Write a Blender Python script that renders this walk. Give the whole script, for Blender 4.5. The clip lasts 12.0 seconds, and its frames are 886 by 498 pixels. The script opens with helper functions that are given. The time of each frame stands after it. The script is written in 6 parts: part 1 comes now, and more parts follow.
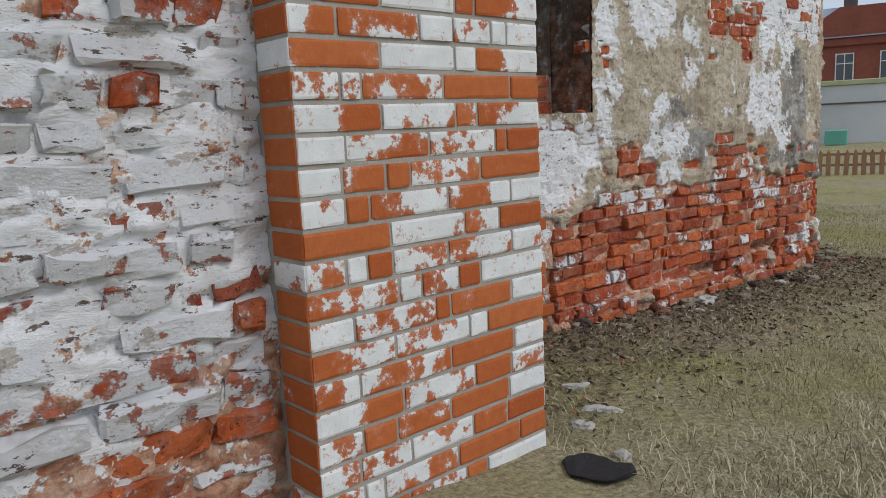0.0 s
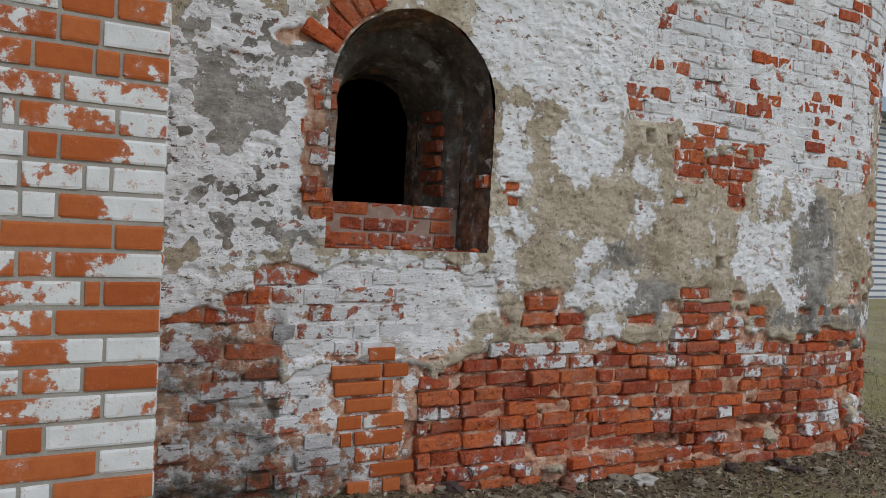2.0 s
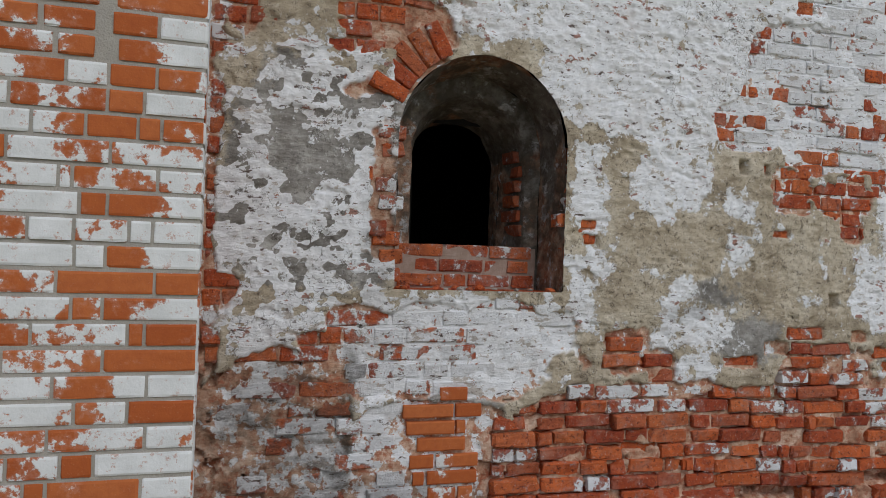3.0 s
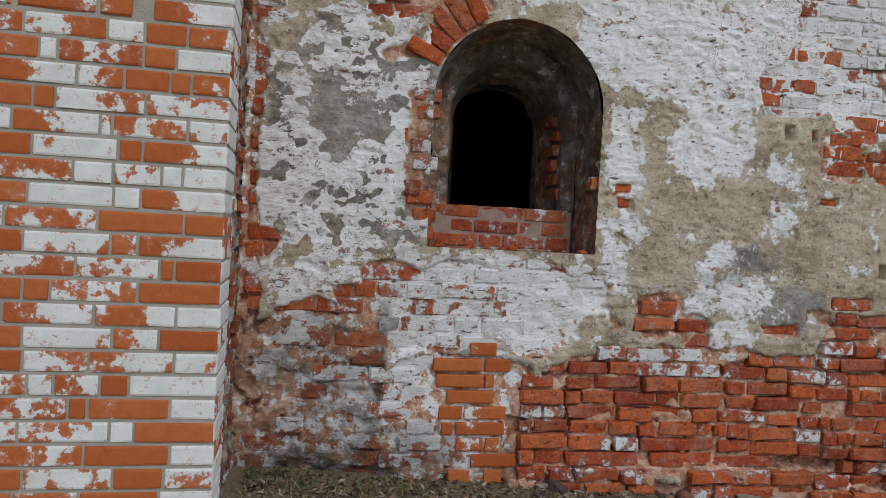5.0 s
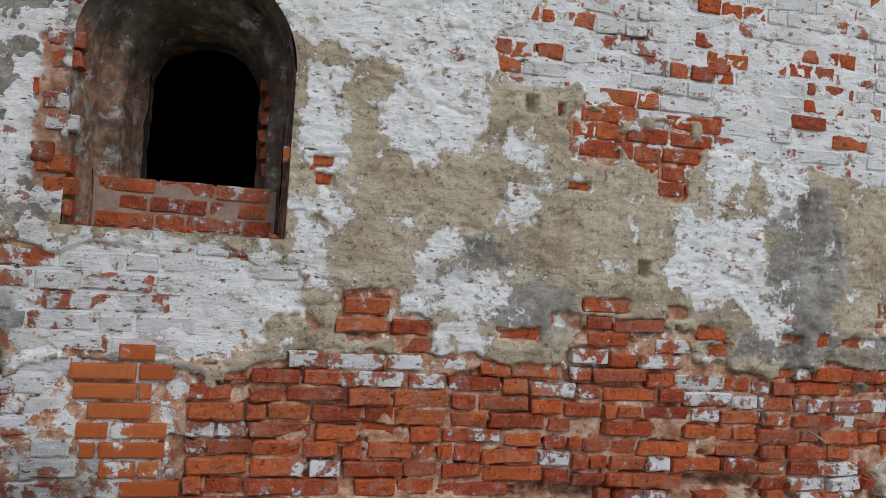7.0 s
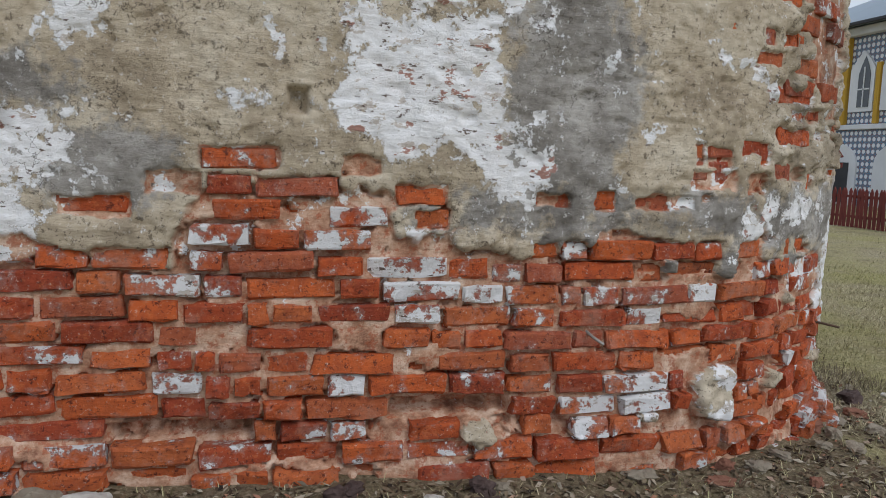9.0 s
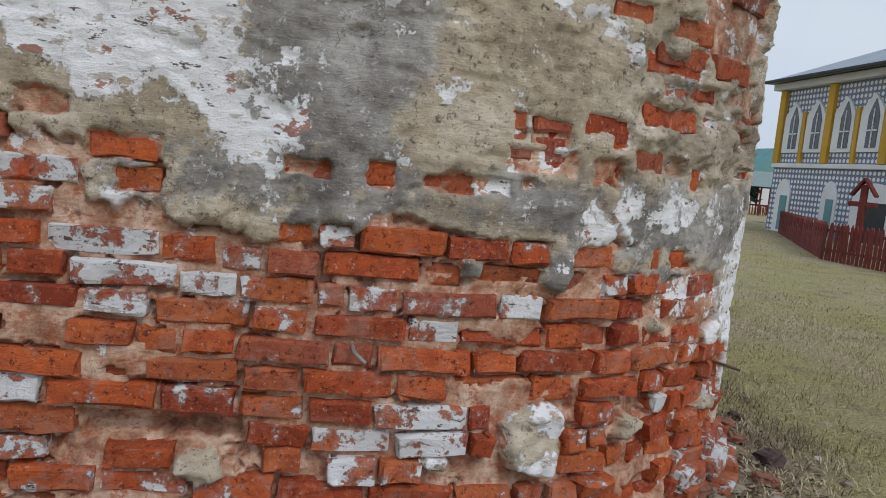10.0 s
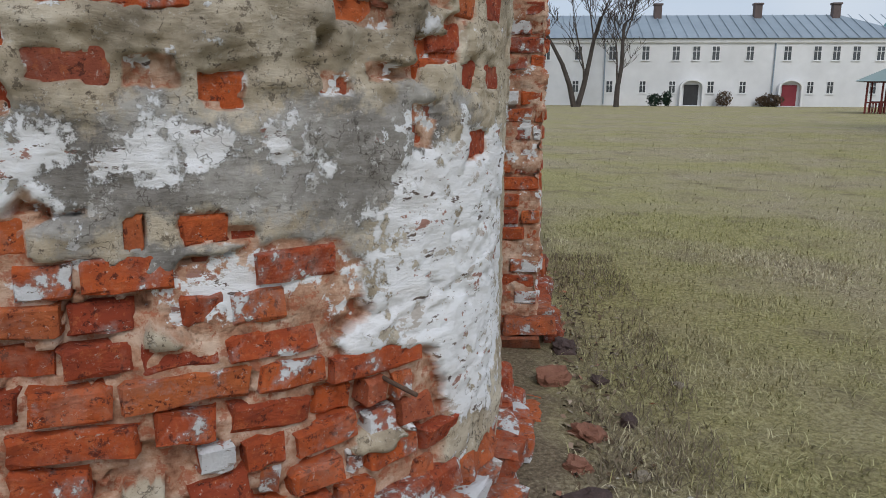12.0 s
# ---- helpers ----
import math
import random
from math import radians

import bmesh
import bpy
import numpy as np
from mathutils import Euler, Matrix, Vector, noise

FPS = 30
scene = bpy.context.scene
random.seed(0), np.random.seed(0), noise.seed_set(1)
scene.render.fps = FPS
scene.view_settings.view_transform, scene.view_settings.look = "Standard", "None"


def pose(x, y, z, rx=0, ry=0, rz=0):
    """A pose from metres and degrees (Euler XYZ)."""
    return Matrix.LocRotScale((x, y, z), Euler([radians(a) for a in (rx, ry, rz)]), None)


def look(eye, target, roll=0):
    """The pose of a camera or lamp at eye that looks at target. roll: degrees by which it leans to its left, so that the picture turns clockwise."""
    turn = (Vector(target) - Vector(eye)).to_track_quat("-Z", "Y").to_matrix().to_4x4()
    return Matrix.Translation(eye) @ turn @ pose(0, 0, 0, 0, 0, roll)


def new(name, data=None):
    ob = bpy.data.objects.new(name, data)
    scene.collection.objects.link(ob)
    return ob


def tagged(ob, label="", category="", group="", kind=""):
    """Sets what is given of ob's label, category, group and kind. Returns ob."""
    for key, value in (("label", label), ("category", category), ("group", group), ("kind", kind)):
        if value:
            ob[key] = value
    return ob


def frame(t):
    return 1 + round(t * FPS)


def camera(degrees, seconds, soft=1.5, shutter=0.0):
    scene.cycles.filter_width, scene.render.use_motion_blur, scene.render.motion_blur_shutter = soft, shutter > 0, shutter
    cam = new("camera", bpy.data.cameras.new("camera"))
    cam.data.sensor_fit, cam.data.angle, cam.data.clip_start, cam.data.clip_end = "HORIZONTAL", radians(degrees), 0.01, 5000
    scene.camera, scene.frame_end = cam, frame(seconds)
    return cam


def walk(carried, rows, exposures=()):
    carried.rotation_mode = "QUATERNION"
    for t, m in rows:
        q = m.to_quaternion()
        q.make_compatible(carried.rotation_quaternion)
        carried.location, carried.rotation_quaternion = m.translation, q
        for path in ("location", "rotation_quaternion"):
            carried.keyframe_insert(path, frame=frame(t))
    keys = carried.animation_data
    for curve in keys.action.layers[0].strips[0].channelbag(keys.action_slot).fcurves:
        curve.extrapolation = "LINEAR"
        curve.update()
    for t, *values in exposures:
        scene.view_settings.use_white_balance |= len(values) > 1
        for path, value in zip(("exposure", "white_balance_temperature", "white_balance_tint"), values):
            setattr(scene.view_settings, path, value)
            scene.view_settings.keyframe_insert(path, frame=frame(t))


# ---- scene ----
cam = camera(61.5, 12.0, 0.9)
METRES, EYE, TILT, LEAN, TURN = 9.66, 1.2, -9.09, 2.53, -42.05
ROWS = [
    (0.0, 0.0, 0.0, 0.0, 0.0, 0.0, -0.0),
    (0.5, 0.0414, 0.0292, 0.0201, 2.88, 5.93, -4.96),
    (1.0, 0.0841, 0.0428, 0.029, 5.86, 7.14, -6.53),
    (1.5, 0.1288, 0.0568, 0.0319, 9.95, 6.63, -8.57),
    (2.0, 0.1666, 0.0515, 0.0374, 12.29, 6.49, -7.44),
    (2.5, 0.1926, 0.0561, 0.0398, 16.44, 7.05, -7.13),
    (3.0, 0.2106, 0.0606, 0.0447, 24.18, 7.76, -8.01),
    (3.5, 0.2314, 0.0527, 0.0447, 27.2, 6.66, -9.11),
    (5.5, 0.2529, 0.0725, 0.0351, 30.59, 5.07, -9.87),
    (6.0, 0.2759, 0.1081, 0.0407, 26.71, 5.88, -9.82),
    (6.5, 0.3063, 0.1471, 0.0471, 24.39, 7.82, -9.53),
    (7.0, 0.3281, 0.1937, 0.052, 26.72, 7.18, -10.41),
    (9.0, 0.4188, 0.396, 0.0684, 29.77, -0.65, -8.18),
    (9.5, 0.4361, 0.4549, 0.0727, 30.22, 0.65, -8.22),
    (10.0, 0.4659, 0.5065, 0.0753, 32.75, -0.03, -12.63),
    (10.5, 0.4863, 0.5608, 0.0813, 36.61, -1.01, -11.83),
    (11.0, 0.5118, 0.6147, 0.0918, 37.77, -4.97, -11.25),
    (11.5, 0.5314, 0.6618, 0.1052, 42.46, -6.8, -9.09),
    (12.0, 0.5401, 0.7093, 0.1151, 46.63, -7.62, -8.65),
]
walk(cam, [(t, pose(0, 0, EYE, TILT, LEAN, TURN) @ pose(METRES * x, METRES * y, METRES * z, 90 + pitch, roll, yaw)) for t, x, y, z, yaw, pitch, roll in ROWS],
     [(0.0, 0.02), (0.5, -0.15), (1.0, -0.27), (1.5, -0.22), (3.5, -0.16), (6.5, -0.05), (9.5, 0.10), (12.0, 0.10)])

# ---- light ----
world = bpy.data.worlds.new("overcast")
scene.world = world
world.use_nodes = True
wn, wl = world.node_tree.nodes, world.node_tree.links
sky = wn.new("ShaderNodeTexSky")
sky.sky_type, sky.sun_disc = "NISHITA", False
sky.sun_elevation, sky.sun_rotation = radians(42), radians(158)
sky.air_density, sky.dust_density = 1.0, 4.0
scale_node = wn.new("ShaderNodeMixRGB")
scale_node.blend_type, scale_node.inputs[0].default_value = "MULTIPLY", 1.0
scale_node.inputs[2].default_value = (0.09, 0.09, 0.09, 1)
cloud_noise = wn.new("ShaderNodeTexNoise")
cloud_noise.inputs["Scale"].default_value, cloud_noise.inputs["Detail"].default_value = 2.2, 5.0
cloud_ramp = wn.new("ShaderNodeValToRGB")
cloud_ramp.color_ramp.elements[0].position, cloud_ramp.color_ramp.elements[0].color = 0.3, (0.48, 0.59, 0.75, 1)
cloud_ramp.color_ramp.elements[1].position, cloud_ramp.color_ramp.elements[1].color = 0.7, (0.75, 0.80, 0.87, 1)
cover = wn.new("ShaderNodeMixRGB")
cover.inputs[0].default_value = 0.85
wc = wn.new("ShaderNodeTexCoord")
wl.new(wc.outputs["Generated"], cloud_noise.inputs["Vector"])
wl.new(cloud_noise.outputs["Fac"], cloud_ramp.inputs[0])
wl.new(sky.outputs[0], scale_node.inputs[1])
wl.new(scale_node.outputs[0], cover.inputs[1])
wl.new(cloud_ramp.outputs[0], cover.inputs[2])
wl.new(cover.outputs[0], wn["Background"].inputs[0])
wn["Background"].inputs[1].default_value = 1.0

sun_data = bpy.data.lights.new("sun", "SUN")
sun_data.energy, sun_data.angle, sun_data.color = 1.1, radians(25), (1.0, 0.975, 0.945)
sun = new("sun", sun_data)
sun.matrix_world = look((9, -8, 11), (4.5, 3, 0))


# ---- building blocks ----
def lattice(ix, iy, seed):
    n = (ix * 374761393 + iy * 668265263 + seed * 982451653) & 0xFFFFFFFF
    n = ((n ^ (n >> 13)) * 1274126177) & 0xFFFFFFFF
    return ((n ^ (n >> 16)) & 0xFFFFFF) / float(0xFFFFFF) * 2.0 - 1.0


def value_noise(a, b, seed):
    a, b = np.asarray(a, float), np.asarray(b, float)
    ia, ib = np.floor(a).astype(np.int64), np.floor(b).astype(np.int64)
    fa, fb = a - ia, b - ib
    fa, fb = fa * fa * (3 - 2 * fa), fb * fb * (3 - 2 * fb)
    low = lattice(ia, ib, seed) * (1 - fa) + lattice(ia + 1, ib, seed) * fa
    high = lattice(ia, ib + 1, seed) * (1 - fa) + lattice(ia + 1, ib + 1, seed) * fa
    return low * (1 - fb) + high * fb


def fbm(a, b, scale, octaves=4, seed=1):
    total, weight, norm = 0.0, 1.0, 0.0
    for o in range(octaves):
        total = total + weight * value_noise(np.asarray(a) * scale * 2 ** o + 17.3 * o, np.asarray(b) * scale * 2 ** o - 9.1 * o, seed + o)
        norm += weight
        weight *= 0.55
    return total / norm


def blobs(s, z, patches, power=3.0):
    """The inside of soft patches (middle s, middle z, half width, half height): above 0 inside, below 0 outside."""
    best = np.full(np.shape(s), -1.0)
    for ms, mz, hs, hz in patches:
        r = (np.abs((s - ms) / hs) ** power + np.abs((z - mz) / hz) ** power) ** (1 / power)
        best = np.maximum(best, np.clip((1 - r) * min(hs, hz) / 0.2, -1, 1))
    return best


def mesh_of(name, verts, faces, smooth=False, attributes=None):
    me = bpy.data.meshes.new(name)
    me.from_pydata(verts if isinstance(verts, list) else verts.tolist(), [], faces if isinstance(faces, list) else faces.tolist())
    for key, values in (attributes or {}).items():
        me.attributes.new(key, "FLOAT", "POINT").data.foreach_set("value", np.asarray(values, np.float32))
    if smooth:
        me.polygons.foreach_set("use_smooth", np.ones(len(me.polygons), bool))
    me.update()
    return me


def put(name, me, material, parent=None, label=""):
    ob = new(name, me)
    if material is not None and not me.materials:
        me.materials.append(material)
    ob.parent = parent
    return tagged(ob, label)


def part(name, bm, material, parent, label=""):
    me = bpy.data.meshes.new(name)
    bm.to_mesh(me)
    bm.free()
    return put(name, me, material, parent, label)


def thing(name, label, category, group="", kind="", at=(0, 0, 0), turn=0):
    ob = new(name)
    ob.empty_display_size = 0.1
    ob.matrix_world = pose(*at, 0, 0, turn)
    return tagged(ob, label, category, group, kind)


def box_bm(x0, x1, y0, y1, z0, z1, bevel=0.0, bm=None):
    bm = bm or bmesh.new()
    made = bmesh.ops.create_cube(bm, size=1.0, matrix=Matrix.LocRotScale(((x0 + x1) / 2, (y0 + y1) / 2, (z0 + z1) / 2), None, (x1 - x0, y1 - y0, z1 - z0)))
    if bevel:
        edges = list({e for v in made["verts"] for e in v.link_edges})
        bmesh.ops.bevel(bm, geom=edges, offset=bevel, segments=1, affect="EDGES")
    return bm


# ---- materials ----
class Nodes:
    def __init__(self, name):
        self.mat = bpy.data.materials.new(name)
        self.mat.use_nodes = True
        self.tree = self.mat.node_tree
        self.bsdf = self.tree.nodes["Principled BSDF"]
        self.bsdf.inputs["Roughness"].default_value = 0.9
        self.bsdf.inputs["Specular IOR Level"].default_value = 0.25
        self.geometry = self.tree.nodes.new("ShaderNodeNewGeometry")

    def node(self, kind):
        return self.tree.nodes.new(kind)

    def plug(self, value, socket):
        if isinstance(value, bpy.types.NodeSocket):
            self.tree.links.new(value, socket)
        else:
            socket.default_value = value

    def attr(self, name):
        n = self.node("ShaderNodeAttribute")
        n.attribute_name = name
        return n.outputs["Fac"]

    def noise(self, scale, detail=5.0, rough=0.6, stretch=(1, 1, 1), shift=0.0, distort=0.0):
        m = self.node("ShaderNodeMapping")
        m.inputs["Scale"].default_value, m.inputs["Location"].default_value = stretch, (shift, shift * 0.7, shift * 1.3)
        self.tree.links.new(self.geometry.outputs["Position"], m.inputs["Vector"])
        n = self.node("ShaderNodeTexNoise")
        n.inputs["Scale"].default_value, n.inputs["Detail"].default_value = scale, detail
        n.inputs["Roughness"].default_value, n.inputs["Distortion"].default_value = rough, distort
        self.tree.links.new(m.outputs[0], n.inputs["Vector"])
        return n.outputs["Fac"]

    def cells(self, scale, feature="F1", stretch=(1, 1, 1)):
        m = self.node("ShaderNodeMapping")
        m.inputs["Scale"].default_value = stretch
        self.tree.links.new(self.geometry.outputs["Position"], m.inputs["Vector"])
        n = self.node("ShaderNodeTexVoronoi")
        n.feature = feature
        n.inputs["Scale"].default_value = scale
        self.tree.links.new(m.outputs[0], n.inputs["Vector"])
        return n.outputs["Distance"]

    def math(self, op, a, b=0.0, c=0.0):
        n = self.node("ShaderNodeMath")
        n.operation = op
        for value, socket in zip((a, b, c), n.inputs):
            self.plug(value, socket)
        return n.outputs[0]

    def step(self, value, low, high, to0=0.0, to1=1.0):
        n = self.node("ShaderNodeMapRange")
        n.clamp = True
        for v, key in ((value, "Value"), (low, "From Min"), (high, "From Max"), (to0, "To Min"), (to1, "To Max")):
            self.plug(v, n.inputs[key])
        return n.outputs[0]

    def ramp(self, value, *stops):
        n = self.node("ShaderNodeValToRGB")
        el = n.color_ramp.elements
        while len(el) < len(stops):
            el.new(0.5)
        for e, (p, c) in zip(el, stops):
            e.position, e.color = p, (*c, 1)
        self.plug(value, n.inputs[0])
        return n.outputs[0]

    def mix(self, fac, a, b, blend="MIX"):
        n = self.node("ShaderNodeMixRGB")
        n.blend_type = blend
        for value, socket in zip((fac, a, b), n.inputs):
            self.plug((*value, 1) if isinstance(value, tuple) else value, socket)
        return n.outputs[0]

    def relief(self, height, distance, strength=1.0):
        n = self.node("ShaderNodeBump")
        n.inputs["Distance"].default_value, n.inputs["Strength"].default_value = distance, strength
        self.tree.links.new(height, n.inputs["Height"])
        if self.bsdf.inputs["Normal"].is_linked:
            self.tree.links.new(self.bsdf.inputs["Normal"].links[0].from_socket, n.inputs["Normal"])
        self.tree.links.new(n.outputs[0], self.bsdf.inputs["Normal"])

    def done(self, color, rough=None):
        self.plug((*color, 1) if isinstance(color, tuple) else color, self.bsdf.inputs["Base Color"])
        if rough is not None:
            self.plug(rough, self.bsdf.inputs["Roughness"])
        return self.mat


def simple(name, dark, light, scale=8.0, rough=0.85, bump=0.002, metal=0.0, stretch=(1, 1, 1)):
    """A plain surface with grain and blotches at two scales."""
    n = Nodes(name)
    col = n.mix(n.noise(scale, stretch=stretch), dark, light)
    col = n.mix(n.step(n.noise(scale * 0.17, 3.0, stretch=stretch), 0.35, 0.75, 0.0, 0.5), col, tuple(c * 0.7 for c in dark))
    n.bsdf.inputs["Metallic"].default_value = metal
    n.relief(n.noise(scale * 6, stretch=stretch), bump)
    return n.done(col, rough)


def painted_mask(n, paint, scale, seed):
    """Limewash that has flaked off in ragged flecks: paint 0 is none, 1 is nearly all."""
    grain = n.math("ADD", n.math("MULTIPLY", n.noise(scale * 0.8, 6.0, 0.64, shift=seed), 0.78), n.math("MULTIPLY", n.noise(scale * 3.6, 4.0, 0.65, shift=seed + 5), 0.22))
    limit = n.step(paint, 0.0, 1.0, 0.66, 0.34)
    return n.step(n.math("SUBTRACT", grain, limit), -0.008, 0.018), grain


def white_lime(n, shift=0.0):
    col = n.ramp(n.noise(5.0, 8.0, 0.7, stretch=(0.7, 0.7, 1.3), shift=shift), (0.30, (0.68, 0.65, 0.65)), (0.42, (0.83, 0.83, 0.85)), (0.55, (0.87, 0.88, 0.91)), (0.8, (0.89, 0.90, 0.93)))
    col = n.mix(n.step(n.noise(12.0, 8.0, 0.72, stretch=(0.7, 0.7, 1.4), shift=shift + 3), 0.588, 0.60, 0.0, 0.75), col, (0.47, 0.40, 0.34))
    col = n.mix(n.step(n.noise(9.0, 7.0, 0.70, stretch=(0.8, 0.8, 1.5), shift=shift + 11), 0.622, 0.632, 0.0, 0.9), col, (0.34, 0.145, 0.10))
    return n.mix(n.step(n.noise(24.0, 6.0, 0.70, stretch=(0.6, 0.6, 1.7), shift=shift + 2), 0.615, 0.623, 0.0, 0.95), col, (0.12, 0.08, 0.065))


def hairline(n, scale, shift, wide=0.007):
    """Thin wandering cracks."""
    off = n.math("ABSOLUTE", n.math("SUBTRACT", n.noise(scale, 6.0, 0.65, shift=shift), 0.5))
    some = n.step(n.noise(1.7, 3.0, shift=shift + 4), 0.50, 0.56)
    return n.math("MULTIPLY", n.step(off, 0.0, wide, 1.0, 0.0), some)


def old_brick_material():
    n = Nodes("old_brick")
    tone = n.node("ShaderNodeObjectInfo").outputs["Random"]
    vary = n.math("FRACT", n.math("ADD", tone, n.geometry.outputs["Random Per Island"]))
    red = n.ramp(vary, (0.0, (0.40, 0.072, 0.034)), (0.3, (0.56, 0.108, 0.034)), (0.6, (0.68, 0.148, 0.042)), (0.85, (0.64, 0.175, 0.06)), (1.0, (0.46, 0.125, 0.072)))
    red = n.mix(n.step(n.noise(16, 8, 0.7), 0.42, 0.66), red, n.mix(0.55, red, (0.22, 0.05, 0.035)))
    red = n.mix(n.step(n.noise(34, 8, 0.78), 0.54, 0.60, 0, 0.5), red, (0.66, 0.20, 0.08))
    red = n.mix(n.step(n.noise(42, 8, 0.8, shift=6), 0.56, 0.585, 0, 0.85), red, (0.10, 0.026, 0.020))
    red = n.mix(n.step(n.noise(65, 6, 0.8, shift=8), 0.61, 0.625, 0, 0.8), red, (0.66, 0.50, 0.42))
    dust = n.step(n.noise(6.0, 6, 0.7, shift=3), 0.53, 0.66, 0, 0.45)
    red = n.mix(dust, red, (0.52, 0.29, 0.22))
    paint = n.attr("paint")
    mask, grain = painted_mask(n, paint, 13.0, 2.0)
    pink = n.step(n.math("SUBTRACT", grain, n.step(paint, 0, 1, 0.62, 0.28)), -0.03, 0.05, 0.0, 0.6)
    col = n.mix(pink, red, n.mix(n.noise(40, 6, 0.7), (0.36, 0.20, 0.17), (0.58, 0.42, 0.39)))
    col = n.mix(mask, col, white_lime(n, 4.0))
    # tints to dark brown by the amount given for each brick
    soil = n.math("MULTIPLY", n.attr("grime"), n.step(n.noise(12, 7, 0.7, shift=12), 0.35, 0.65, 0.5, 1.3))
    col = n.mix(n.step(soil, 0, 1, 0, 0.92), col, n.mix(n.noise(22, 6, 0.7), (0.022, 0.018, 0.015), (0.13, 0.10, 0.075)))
    n.relief(n.noise(22, 9, 0.78, stretch=(0.7, 0.7, 1.2)), 0.028, 0.9)
    n.relief(mask, 0.003, 1.0)
    return n.done(col, 0.93)


def masonry_material():
    """Mortar beds, render and limewash of the old walls, told apart by the layers that are left at each place."""
    n = Nodes("old_masonry")
    wob = n.math("SUBTRACT", n.noise(6.0, 8.0, 0.68), 0.5)
    fine = n.math("SUBTRACT", n.noise(30.0, 7.0, 0.75, stretch=(1, 1, 0.8)), 0.5)
    jig = n.math("ADD", n.math("MULTIPLY", wob, 2.1), n.math("MULTIPLY", fine, 0.55))
    sand = n.ramp(n.noise(4.0, 9.0, 0.7, shift=1.0), (0.32, (0.30, 0.245, 0.18)), (0.47, (0.47, 0.395, 0.295)), (0.64, (0.64, 0.57, 0.46)))
    sand = n.mix(n.step(n.noise(26, 9, 0.8), 0.575, 0.59, 0, 0.8), sand, (0.12, 0.095, 0.07))
    sand = n.mix(n.step(n.noise(60, 6, 0.8, shift=33), 0.59, 0.62, 0, 0.8), sand, (0.08, 0.06, 0.05))
    sand = n.mix(n.step(n.noise(40, 8, 0.8, shift=5), 0.585, 0.61, 0, 0.75), sand, (0.68, 0.64, 0.58))
    grey = n.ramp(n.noise(4.0, 9.0, 0.7, shift=7.0), (0.32, (0.135, 0.122, 0.11)), (0.48, (0.28, 0.262, 0.242)), (0.64, (0.46, 0.44, 0.415)))
    grey = n.mix(n.step(n.noise(28, 9, 0.8, shift=15), 0.575, 0.60, 0, 0.7), grey, (0.12, 0.11, 0.10))
    grey = n.mix(n.step(n.noise(22, 9, 0.8, shift=25), 0.58, 0.605, 0, 0.7), grey, (0.66, 0.65, 0.64))
    render_col = n.mix(n.step(n.math("ADD", n.attr("cement"), jig), -0.12, 0.12), sand, grey)
    white_on = n.step(n.math("ADD", n.attr("white"), n.math("MULTIPLY", jig, 1.15)), -0.03, 0.05)
    stray = n.step(n.noise(7, 8, 0.70, shift=21), 0.60, 0.615, 0.0, 0.95)
    thin = n.step(n.noise(9, 8, 0.70, shift=9), 0.385, 0.40, 0.05, 1.0)
    lime_on = n.math("MAXIMUM", n.math("MULTIPLY", white_on, thin), stray)
    plaster = n.mix(lime_on, render_col, white_lime(n))
    bed = n.ramp(n.noise(11.0, 8.0, 0.7, shift=5.0), (0.34, (0.25, 0.11, 0.07)), (0.48, (0.52, 0.30, 0.20)), (0.64, (0.76, 0.58, 0.46)))
    bed = n.mix(n.step(n.noise(24, 7, 0.75, shift=2), 0.53, 0.58, 0, 0.7), bed, (0.42, 0.11, 0.05))
    mask, grain = painted_mask(n, n.attr("paint"), 13.0, 2.0)
    bed = n.mix(mask, bed, white_lime(n, 4.0))
    cracks = hairline(n, 2.6, 31, 0.005)
    plaster = n.mix(n.math("MULTIPLY", cracks, 0.85), plaster, (0.07, 0.055, 0.045))
    col = n.mix(n.step(n.attr("bare"), -0.03, 0.03), plaster, bed)
    # tints to dark brown by the amount given at each place
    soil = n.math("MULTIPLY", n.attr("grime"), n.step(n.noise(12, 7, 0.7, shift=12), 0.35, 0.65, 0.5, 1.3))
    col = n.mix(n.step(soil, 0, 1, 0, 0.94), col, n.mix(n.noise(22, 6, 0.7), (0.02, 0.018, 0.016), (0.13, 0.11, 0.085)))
    n.relief(n.noise(15, 9, 0.74, stretch=(0.6, 0.6, 1.5)), 0.024, 0.8)
    n.relief(lime_on, 0.003, 0.8)
    return n.done(col, 0.95)


